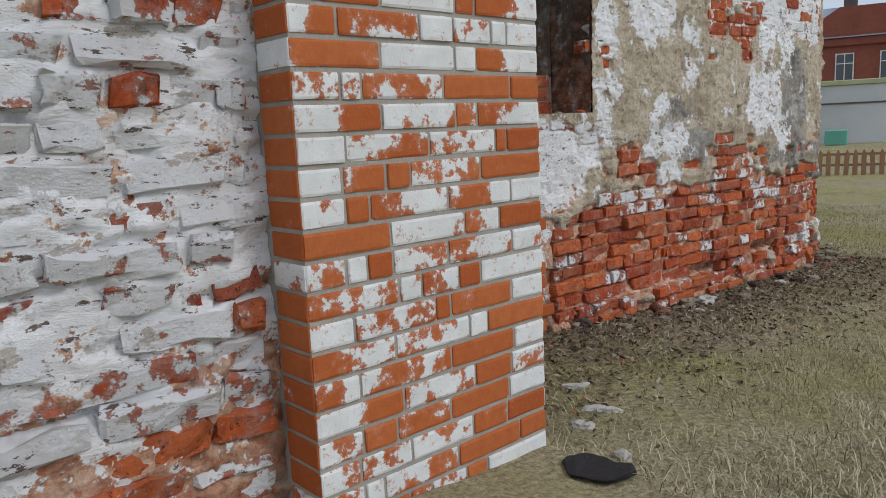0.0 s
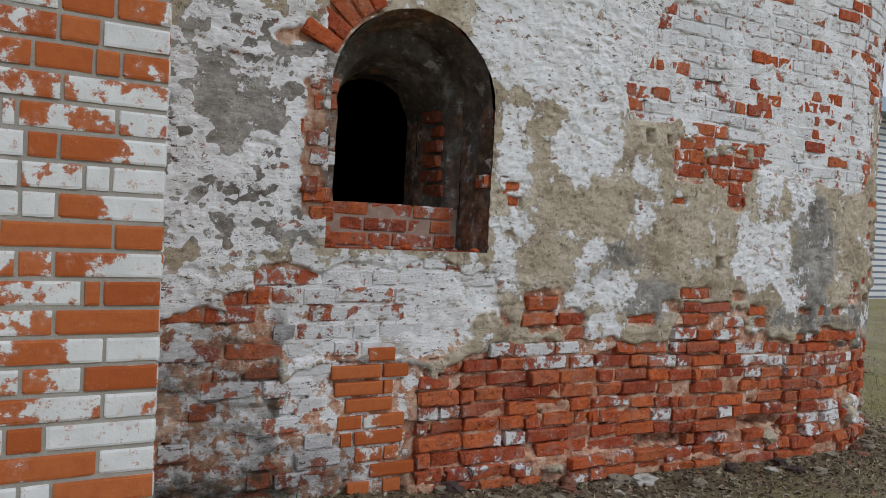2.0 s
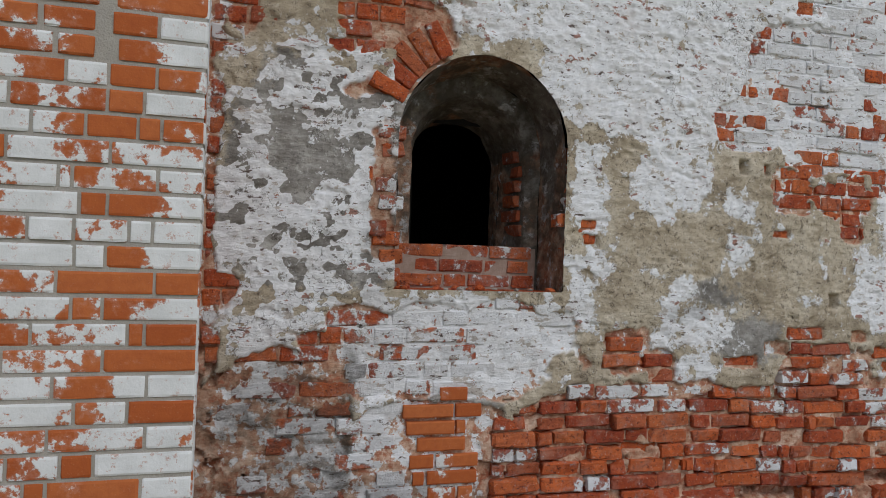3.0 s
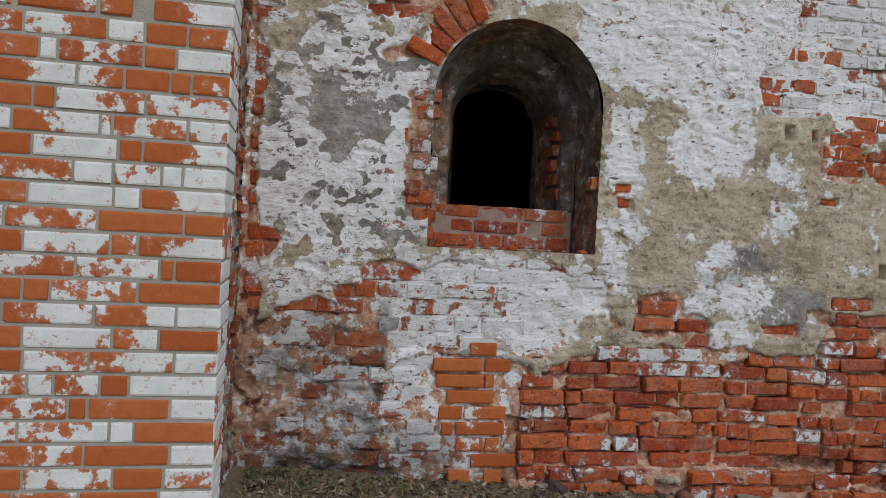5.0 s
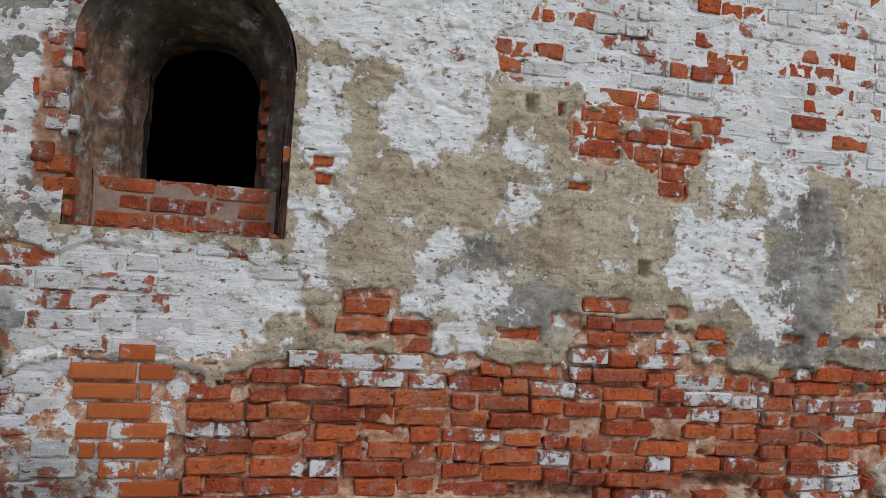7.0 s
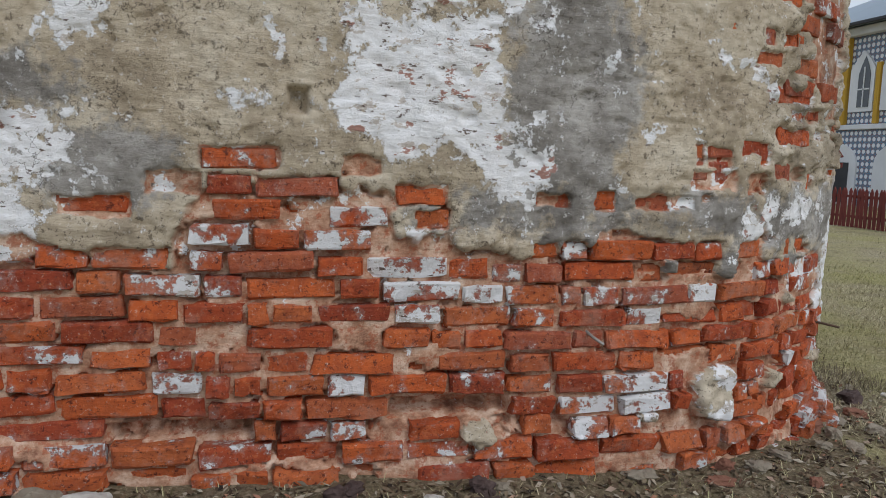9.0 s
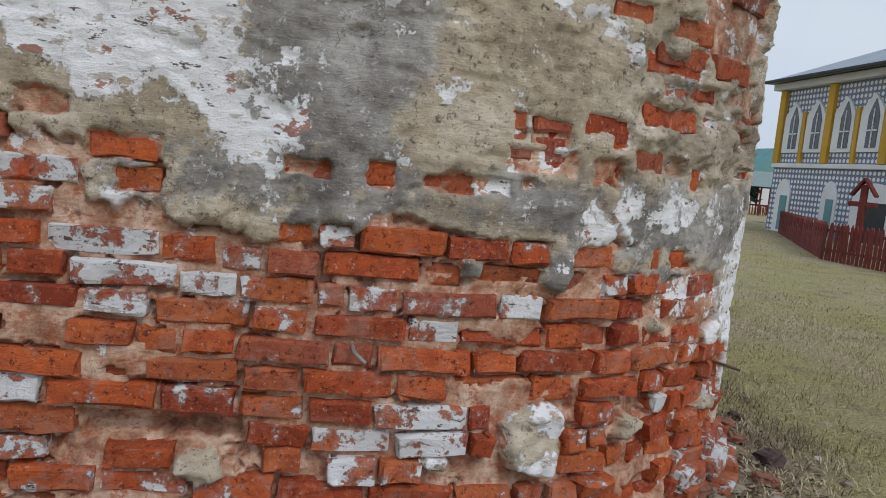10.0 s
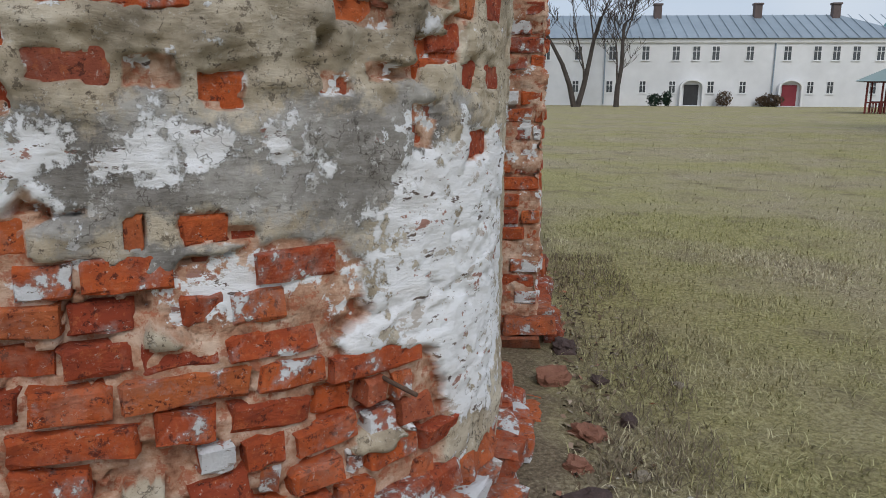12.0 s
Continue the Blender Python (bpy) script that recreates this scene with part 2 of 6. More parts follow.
def pier_brick_material():
    n = Nodes("facing_brick")
    tone = n.node("ShaderNodeObjectInfo").outputs["Random"]
    col = n.ramp(tone, (0.0, (0.40, 0.095, 0.025)), (0.5, (0.47, 0.125, 0.035)), (1.0, (0.52, 0.155, 0.05)))
    col = n.mix(n.step(n.noise(30, 5), 0.4, 0.75, 0, 0.5), col, (0.34, 0.075, 0.025))
    col = n.mix(n.step(n.noise(120, 3, 0.7), 0.6, 0.72, 0, 0.35), col, (0.6, 0.3, 0.18))
    mask, grain = painted_mask(n, n.attr("paint"), 9.0, 6.0)
    col = n.mix(n.step(n.math("SUBTRACT", grain, n.step(n.attr("paint"), 0, 1, 0.62, 0.30)), -0.02, 0.05, 0, 0.35), col, (0.60, 0.36, 0.29))
    paint = n.ramp(n.noise(10, 5), (0.3, (0.66, 0.67, 0.67)), (0.7, (0.80, 0.81, 0.82)))
    paint = n.mix(n.step(n.noise(26, 8, 0.8, shift=3), 0.575, 0.61, 0, 0.7), paint, (0.50, 0.27, 0.20))
    col = n.mix(mask, col, paint)
    n.relief(n.noise(90, 5, 0.65), 0.003, 0.7)
    n.relief(mask, 0.0015, 1.0)
    return n.done(col, 0.85)


OLD_BRICK, MASONRY, PIER_BRICK = old_brick_material(), masonry_material(), pier_brick_material()
GREY_MORTAR = simple("grey_mortar", (0.34, 0.315, 0.28), (0.50, 0.47, 0.42), 25, 0.95, 0.004)
# near-black colour stands in for the darkness of the unlit room
DARK_INSIDE = simple("unlit_black", (0.010, 0.009, 0.008), (0.03, 0.027, 0.024), 6, 0.95, 0.004)


# ---- the plan ----
FACE_Y = 2.84


def wall_line(s):
    """Place and outward direction on the round-cornered wall, by the run along it."""
    s = np.asarray(s, float)
    a = np.clip((s - 6.8) / 2.0, 0, math.pi / 4)
    b = np.clip((s - 6.8 - math.pi / 2) / 0.9, 0, math.pi / 4)
    tail = np.maximum(s - 6.8 - math.pi / 2 - 0.9 * math.pi / 4, 0)
    turn = a + b
    x = np.minimum(s, 6.8) + 2.0 * np.sin(a) + 0.9 * (np.sin(turn) - np.sin(a))
    y = FACE_Y + 2.0 * (1 - np.cos(a)) + 0.9 * (np.cos(a) - np.cos(turn)) + tail
    return x, y, np.sin(turn), -np.cos(turn)


def side_line(s):
    """The old wall beside the pier: s is x."""
    s = np.asarray(s, float)
    return s, 1.81 + 0.02 * (s - 0.98), np.zeros_like(s), -np.ones_like(s)


def flank_line(s):
    """The old masonry between the pier and the round-cornered wall: s runs along y."""
    s = np.asarray(s, float)
    return 1.87 + 0 * s, s, np.ones_like(s), np.zeros_like(s)


def beyond_line(s):
    """The brick buttress beyond the round corner: a short front and a long flank."""
    s = np.asarray(s, float)
    front = s < 0.5
    x = np.where(front, 8.18 + s, 8.68)
    y = np.where(front, 5.35, 5.35 + (s - 0.5))
    return x, y, np.where(front, 0.0, 1.0), np.where(front, -1.0, 0.0)


def lift(line, s, z, d):
    x, y, nx, ny = line(s)
    return np.stack([x + nx * d, y + ny * d, z + 0 * x], -1)


def in_niche(s, z, grow=0.0):
    """The arched window niche in the wall."""
    half, spring = 0.475 + grow, 2.05
    box = (np.abs(s - 3.31) < half) & (z > 1.265 - grow) & (z <= spring)
    arch = (np.hypot((s - 3.31), (z - spring) * 1.02) < half) & (z > spring)
    return box | arch


def hug_niche(s, z):
    """Draws the points next to the niche onto its outline."""
    side, spring, half, near = s - 3.31, 2.05, 0.475, 0.0075
    r = np.hypot(side, (z - spring) * 1.02)
    arch = (z > spring) & (np.abs(r - half) < near)
    jamb = (z <= spring) & (z > 1.265) & (np.abs(np.abs(side) - half) < near)
    pull = half / np.maximum(r, 1e-6)
    return np.where(arch, 3.31 + side * pull, np.where(jamb, 3.31 + np.sign(side) * half, s)), np.where(arch, spring + (z - spring) * pull, z)


def ground_z(x, y):
    x, y = np.asarray(x, float), np.asarray(y, float)
    base = np.interp(x, (0.0, 1.0, 2.0, 3.5, 5.1, 7.5, 9.0, 12.0), (0.13, 0.11, 0.05, -0.06, -0.15, -0.25, -0.31, -0.36))
    far = np.clip((np.hypot(x - 6, y) - 8) / 70, 0, 1)
    gap = np.where(x < 8.0, FACE_Y - y, np.hypot(np.maximum(x - 8.3, 0), np.maximum(3.4 - y, 0)) + np.maximum(x - 8.75, 0))
    gap = np.where(x < 1.93, 1.62 - y, gap)
    return base - 0.12 * far + 0.025 * np.exp(-np.clip(gap, 0, 9) / 0.25)


# Layers of the round-cornered wall: middle along the wall, middle height, half width, half height
BARE = [(4.4, 0.15, 1.05, 0.60), (5.62, 0.40, 0.42, 0.58), (6.1, 0.2, 0.4, 0.58), (6.9, 0.15, 0.6, 0.61), (7.55, 0.10, 0.3, 0.62), (7.95, 0.05, 0.35, 0.46), (8.3, 0.0, 0.3, 0.34),
        (5.3, 1.9, 0.13, 0.13), (5.68, 1.86, 0.21, 0.09), (5.78, 1.68, 0.09, 0.10), (4.2, 0.94, 0.16, 0.12), (4.43, 0.87, 0.09, 0.10), (8.15, 1.75, 0.28, 0.34), (8.3, 2.9, 0.7, 0.9),
        (1.92, 1.6, 0.05, 1.2), (2.81, 2.61, 0.28, 0.14), (2.63, 2.29, 0.12, 0.05), (2.93, 2.42, 0.14, 0.16), (2.0, 1.25, 0.06, 0.09), (2.04, 2.59, 0.07, 0.08), (2.77, 1.71, 0.06, 0.30), (2.48, 0.98, 0.14, 0.06), (2.85, 0.97, 0.10, 0.05)]
LIMED_BRICK = [(3.2, 0.93, 0.72, 0.25), (5.9, 2.50, 1.0, 0.46), (2.25, 0.42, 0.40, 0.54), (8.0, 0.52, 0.24, 0.10), (3.05, 0.2, 0.5, 0.5), (5.15, 2.30, 0.35, 0.18), (6.46, 2.16, 0.55, 0.30), (7.0, 2.3, 0.5, 0.5), (6.9, 3.2, 1.4, 0.6)]
# lumps of render and smears of cement left on the bare brick
COVER = [(7.33, 0.11, 0.13, 0.15), (7.78, 0.11, 0.09, 0.06), (7.03, 0.04, 0.09, 0.07), (7.72, 0.70, 0.09, 0.05), (6.31, 0.76, 0.12, 0.06), (6.31, 0.0, 0.09, 0.06), (6.75, 0.0, 0.10, 0.05), (8.35, 0.10, 0.13, 0.05),
         (7.085, 0.645, 0.04, 0.05), (7.38, 0.65, 0.05, 0.08), (7.86, 0.50, 0.06, 0.05), (6.66, 0.76, 0.08, 0.04), (4.3, 0.02, 0.10, 0.05), (3.36, 0.38, 0.07, 0.25)]
WHITE = [(3.5, 2.9, 0.5, 0.32), (4.3, 2.72, 0.72, 0.60), (3.93, 1.80, 0.11, 0.36), (4.48, 1.93, 0.25, 0.22), (4.9, 1.8, 0.11, 0.07), (4.94, 1.54, 0.11, 0.10), (4.5, 1.29, 0.09, 0.10), (4.67, 1.07, 0.26, 0.14), (4.64, 0.86, 0.14, 0.13),
         (6.07, 1.32, 0.30, 0.25), (6.1, 1.77, 0.15, 0.23), (6.44, 1.77, 0.15, 0.18), (6.44, 0.99, 0.10, 0.09), (3.89, 1.21, 0.10, 0.14), (3.23, 1.13, 0.6, 0.10), (6.7, 2.8, 0.8, 0.5), (5.4, 3.0, 1.2, 0.5),
         (2.35, 1.70, 0.50, 0.85), (2.45, 2.35, 0.40, 0.20), (2.79, 0.79, 0.14, 0.20), (8.72, 0.47, 0.40, 0.40), (8.3, 0.45, 0.17, 0.10)]
WHITE_SCRAPS = [(7.78, 0.87, 0.045, 0.025), (7.60, 0.86, 0.035, 0.025), (7.95, 0.88, 0.05, 0.025), (6.25, 1.12, 0.06, 0.08), (6.38, 1.02, 0.10, 0.06), (7.53, 0.80, 0.05, 0.05), (8.1, 0.88, 0.08, 0.05), (5.58, 1.235, 0.10, 0.035), (7.34, 0.0, 0.09, 0.07), (7.36, 0.18, 0.06, 0.05), (7.03, 0.05, 0.06, 0.04), (6.75, 0.01, 0.07, 0.04)]
# grey render that shows through the limewash
WORN_GREY = [(2.42, 1.92, 0.25, 0.19), (2.04, 2.28, 0.10, 0.09), (2.05, 2.05, 0.07, 0.05), (2.40, 1.57, 0.07, 0.05), (2.39, 1.37, 0.08, 0.08), (2.58, 2.11, 0.09, 0.13), (2.03, 1.72, 0.05, 0.07), (2.24, 2.39, 0.06, 0.04), (2.2, 1.45, 0.06, 0.05), (2.2, 2.55, 0.2, 0.15), (6.08, 1.28, 0.08, 0.05)]
CEMENT = [(6.62, 1.3, 0.26, 0.45), (7.28, 0.85, 0.20, 0.10), (7.86, 0.84, 0.42, 0.12), (7.98, 0.60, 0.28, 0.07), (7.08, 0.65, 0.08, 0.08), (7.38, 0.66, 0.08, 0.10), (6.64, 1.10, 0.12, 0.06), (6.3, 0.86, 0.12, 0.07),
          (6.71, 0.82, 0.25, 0.07), (8.3, 0.85, 0.4, 0.15), (4.75, 1.27, 0.15, 0.09), (4.98, 0.99, 0.19, 0.14), (5.12, 2.3, 0.13, 0.09), (6.53, 0.88, 0.39, 0.09), (2.45, 1.8, 0.5, 0.6), (3.12, 0.25, 0.36, 0.5)]
# dirt streak and moss; shade under the left foot ledge is painted in
GRIME_AND_SHADE = [(2.63, 0.66, 0.035, 0.30), (2.37, 0.08, 0.52, 0.15), (3.0, -0.08, 0.4, 0.1), (4.6, 1.16, 0.20, 0.04), (6.9, 0.82, 0.30, 0.03)]
# core of the wall, eroded to crumbling mortar and odd bricks
ERODED = [(8.05, 1.24, 0.55, 0.30), (8.1, 1.75, 0.5, 0.45), (7.65, 0.98, 0.12, 0.07), (5.2, 0.98, 0.25, 0.10), (2.75, 1.6, 0.12, 0.5)]
# the courses of the bare foot of the wall, by their number downwards: sizes in centimetres from the start of the stretch;
# o bare, p patchy, w limewashed, k brown and set back, d set deep, n fallen out, _ render or rubble
COURSES = {
    -4: "190_ 27o 21_ 16d",
    -3: "67_ 24o 81_ 20d 16o 30o 19_ 20o",
    -2: "64_ 27o 20o 32_ 25o 25_ 25o 15d 23w 8_ 14o",
    -1: "94_ 18o 74_ 21w 17o 26w 59_ 12o 12p 26o 21o 14p 8_ 20o 15_ 6o 6_ 11o",
    0: "43_ 18w 29w 19w 28w 17o 26o 6_ 12p 31o 18o 31w 16o 13p 16o 30o 13k 5_ 26k 6_ 14k 12p 22_ 13k 21p",
    1: "27_ 24o 18o 32w 20w 28p 15p 26w 14p 33o 16o 30w 17w 22p 9p 16p 31p 17w 31o 14o 8_ 10o 14p",
    2: "27_ 16o 29o 22o 29o 14o 28o 18o 22o 8o 16o 28o 19w 28o 17p 29o 17w 29o 15o 13_ 15o 18o 23p",
    3: "26o 10o 20o 25o 15o 27o 20o 32o 14o 16d 31o 17d 19o 12o 16o 28o 13o 31o 16o 29o 17o 30o 17p 29o",
    4: "14w 13w 31o 21o 25d 15o 33p 22o 13o 8o 16o 16o 32o 15d 28o 18o 28o 17o 28d 17o 30o 16o 22o",
    5: "9_ 21o 23o 18o 12o 24o 11o 8_ 15o 31o 18w 10o 11o 22o 15w 31o 23o 20o 20o 30w 9o 30_ 19o 19_ 10w 12o 20_ 11w",
    6: "29o 27p 16w 30o 19_ 21o 33o 16o 19o 15o 32o 47n 19o 26w 24w 8o 26_ 12o 44_ 7w 16o 6w 18o",
    7: "10_ 18o 44o 6_ 21o 20o 39o 49n 9o 18o 15w 15d 21o 24_ 13o 7_ 16w 60_ 25o",
    8: "491_ 28w",
}
COURSE_START, COURSE_END = 3.4, 8.75


def course_z(k, s):
    """The height of a course: they sag towards the rounded corner."""
    return np.interp(s, (3.4, 4.6, 5.4, 6.5, 7.8, 8.6), (0.72, 0.71, 0.68, 0.632, 0.61, 0.585)) - k * np.interp(s, (3.4, 4.6, 5.4, 6.5), (0.0845, 0.086, 0.0905, 0.0886))


def sized(text):
    return [(int(w[:-1]) / 100, w[-1]) for w in text.split()]


def ragged(s, z, patches):
    """Soft patches with a wandering outline."""
    return blobs(s + 0.05 * fbm(s, z, 6.0, 4, 301), z + 0.05 * fbm(s, z, 6.0, 4, 305), patches)


def swell(s, z):
    """Slow bulges of the old wall, a worn foot and a ledge at its base."""
    return 0.016 * fbm(s, z, 1.3, 3, 201) + 0.018 * fbm(s, z, 3.5, 3, 205) * np.clip((0.9 - z) / 0.5, 0, 1) + 0.05 * np.clip(blobs(s, z, [(4.1, -0.1, 0.9, 0.22)]) * 4, 0, 1) - 0.035 * np.clip(blobs(s, z, [(5.6, 0.02, 0.5, 0.10), (6.4, 0.05, 0.35, 0.07), (2.3, -0.05, 0.45, 0.14)]) * 5, 0, 1)


def layer_bare(s, z):
    islands = np.clip(ragged(s, z, COVER) * 6 + 0.8 * fbm(s, z, 9, 4, 13), 0, 2.5)
    return blobs(s, z, BARE) + 0.30 * fbm(s, z * 1.3, 4.0, 5, 11) + 0.14 * fbm(s, z, 16.0, 4, 14) - islands


def layer_limed(s, z):
    return blobs(s, z, LIMED_BRICK) + 0.55 * fbm(s, z, 3.5, 5, 21)


def layer_paint(s, z):
    """How much limewash is left on bare brick."""
    limed = np.clip(blobs(s, z, LIMED_BRICK) * 2.0 + 0.45, 0, 1)
    red = np.clip(blobs(s, z, BARE) * 2.0 + 0.5, 0, 1)
    mauve = np.clip(blobs(s, z, [(2.25, 0.40, 0.46, 0.58), (3.1, 0.2, 0.45, 0.42), (2.72, 1.75, 0.14, 0.6), (2.75, 2.65, 0.5, 0.2)]) * 3 + 0.5, 0, 1)
    base = 0.34 * np.clip((z - 0.40) * 1.8, 0, 1)
    return np.clip(limed * (1 - 0.8 * red) * (0.56 - 0.08 * mauve) + base * (1 - mauve) + 0.30 * fbm(s, z, 3.2, 4, 31), 0.02, 0.92)


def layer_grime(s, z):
    # dirt, moss and eroded core, with foot shade put into the same tone
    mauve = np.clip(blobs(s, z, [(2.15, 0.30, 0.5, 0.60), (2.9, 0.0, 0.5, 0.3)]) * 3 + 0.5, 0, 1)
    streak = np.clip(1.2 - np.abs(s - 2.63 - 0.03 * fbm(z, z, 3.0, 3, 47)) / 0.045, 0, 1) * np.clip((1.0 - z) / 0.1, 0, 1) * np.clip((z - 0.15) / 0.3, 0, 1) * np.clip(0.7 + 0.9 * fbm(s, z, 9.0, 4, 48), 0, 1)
    return np.clip(streak + np.maximum((blobs(s, z, GRIME_AND_SHADE) + 0.5 * fbm(s, z, 6.0, 4, 41)) * 1.2, 0) + mauve * (0.50 + 0.5 * fbm(s, z, 5.0, 4, 43)) + np.clip(blobs(s, z, ERODED) * 3, 0, 1) * (0.30 + 0.5 * fbm(s, z, 6.0, 4, 45)), 0, 0.9)


def brick_shape(rng, length, height, round_off, rough, deep=0.09):
    """A worn brick: a nearly flat face with chipped, rounded edges, and its sides: run, height, depth."""
    u = np.array([0, 0.035, 0.33, 0.66, 0.965, 1.0])
    v = np.array([0, 0.11, 0.89, 1.0])
    uu, vv = np.meshgrid(u, v, indexing="ij")
    edge = ((uu < 0.01) | (uu > 0.99)).astype(float) + ((vv < 0.01) | (vv > 0.99))
    dep = -round_off * (edge + 0.5 * (edge > 1.5)) * rng.uniform(0.5, 1.5, uu.shape) + rng.normal(0, rough * 0.6, uu.shape)
    pu = (uu - 0.5) * length + rng.normal(0, rough * 0.6, uu.shape)
    pv = (vv - 0.5) * height + rng.normal(0, rough * 0.6, uu.shape) * 0.7
    if rough > 0.002:
        dep += (uu - 0.5) * rng.normal(0, rough * 1.2) + (vv - 0.5) * rng.normal(0, rough * 1.5)
        for _ in range(rng.integers(0, 3)):
            i, j = rng.choice([0, 5]), rng.choice([0, 3])
            pu[i, j] += (0.018 if i == 0 else -0.018) * rng.random()
            dep[i, j] -= 0.018 * rng.random()
    front = np.stack([pu, pv, dep], -1).reshape(-1, 3)
    nu, nv = 6, 4
    faces = [(i * nv + j, (i + 1) * nv + j, (i + 1) * nv + j + 1, i * nv + j + 1) for i in range(nu - 1) for j in range(nv - 1)]
    rim = [i * nv for i in range(nu)] + [(nu - 1) * nv + j for j in range(1, nv)] + [i * nv + nv - 1 for i in range(nu - 2, -1, -1)] + [j for j in range(nv - 2, 0, -1)]
    back = front[rim].copy()
    back[:, 2] = -deep
    first = len(front)
    for k in range(len(rim)):
        m = (k + 1) % len(rim)
        faces.append((rim[m], rim[k], first + k, first + m))
    return np.concatenate([front, back]), faces


def courses(rng, s0, s1, z0, z1, pitch, stretcher, joint, jitter=0.12):
    """Bricks of one stretch of wall: middle run, middle height, length, height."""
    row, z = 0, z0
    while z < z1:
        s = s0 - rng.uniform(0, stretcher)
        while s < s1:
            length = stretcher * (0.5 if (row % 2 and rng.random() < 0.75) or rng.random() < 0.15 else 1.0) * rng.uniform(1 - jitter, 1 + jitter)
            a, b = max(s, s0), min(s + length, s1)
            if b - a > 0.05:
                yield (a + b) / 2, z + pitch / 2, b - a - joint, pitch - joint * rng.uniform(0.8, 1.3)
            s += length
        z += pitch
        row += 1


def lay_brick(line, rng, s, z, length, height, d, round_off, rough, tilt=0.0):
    pts, faces = brick_shape(rng, length, height, round_off, rough)
    if tilt:
        c, q = math.cos(tilt), math.sin(tilt)
        pts[:, 0], pts[:, 1] = pts[:, 0] * c - pts[:, 1] * q, pts[:, 0] * q + pts[:, 1] * c
    x, y, nx, ny = (float(q) for q in line(s))
    out = np.stack([x - ny * pts[:, 0] + nx * (pts[:, 2] + d), y + nx * pts[:, 0] + ny * (pts[:, 2] + d), z + pts[:, 1]], -1)
    return out, faces


def joined(name, pieces, material, parent, label="", smooth=False):
    """Many pieces in one mesh of kind stuff. pieces: verts, faces, attributes."""
    verts, faces, extra, n = [], [], {}, 0
    for v, f, at in pieces:
        verts.append(v)
        faces += [tuple(i + n for i in q) for q in f]
        for key, value in at.items():
            extra.setdefault(key, []).append(np.broadcast_to(value, len(v)))
        n += len(v)
    me = mesh_of(name, np.concatenate(verts), faces, smooth, {k: np.concatenate(q) for k, q in extra.items()})
    return tagged(put(name, me, material, parent, label), kind="stuff")


def surface_grid(name, line, s0, s1, z0, z1, step, depth, attributes, keep=None, material=None, warp=None):
    s = np.linspace(s0, s1, int((s1 - s0) / step) + 1)
    z = np.linspace(z0, z1, int((z1 - z0) / step) + 1)
    ss, zz = np.meshgrid(s, z, indexing="ij")
    at = attributes(ss, zz)
    deep = depth(ss, zz, at)
    if warp is not None:
        ss, zz = warp(ss, zz)
    pts = lift(line, ss, zz, deep).reshape(-1, 3)
    i, j = np.meshgrid(np.arange(len(s) - 1), np.arange(len(z) - 1), indexing="ij")
    k = (i * len(z) + j)
    quads = np.stack([k, k + len(z), k + len(z) + 1, k + 1], -1).reshape(-1, 4)
    if keep is not None:
        mid_s, mid_z = (s[:-1] + s[1:]) / 2, (z[:-1] + z[1:]) / 2
        ms, mz = np.meshgrid(mid_s, mid_z, indexing="ij")
        quads = quads[keep(ms, mz).reshape(-1)]
    me = mesh_of(name, pts, quads, True, {key: q.reshape(-1) for key, q in at.items()})
    return put(name, me, material or MASONRY)


# ---- the round-cornered wall ----
def wall_layers(s, z):
    bare = np.maximum(layer_bare(s, z), layer_limed(s, z))
    for ms, mz, hs, hz in chipped:
        i0, i1 = np.searchsorted(s[:, 0], (ms - hs - 0.05, ms + hs + 0.05))
        j0, j1 = np.searchsorted(z[0], (mz - hz - 0.04, mz + hz + 0.04))
        part_s, part_z = s[i0:i1, j0:j1], z[i0:i1, j0:j1]
        hole = np.minimum(hs - np.abs(part_s - ms), hz - np.abs(part_z - mz)) * 12 + 0.28 * fbm(part_s, part_z, 14.0, 4, 17)
        bare[i0:i1, j0:j1] = np.maximum(bare[i0:i1, j0:j1], hole)
    return {"bare": bare, "paint": layer_paint(s, z), "white": ragged(s, z, WHITE + WHITE_SCRAPS) + 0.25 * fbm(s, z, 3.0, 3, 51) - np.clip(ragged(s, z, WORN_GREY) * 2.5 + 1.3 * fbm(s, z, 6.0, 5, 53), 0, 3) - np.clip(fbm(s, z * 1.3, 14.0, 4, 57) - 0.06, 0, 1) * 8 * (s < 2.85),
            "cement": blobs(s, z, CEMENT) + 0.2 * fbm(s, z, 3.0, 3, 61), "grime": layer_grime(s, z)}


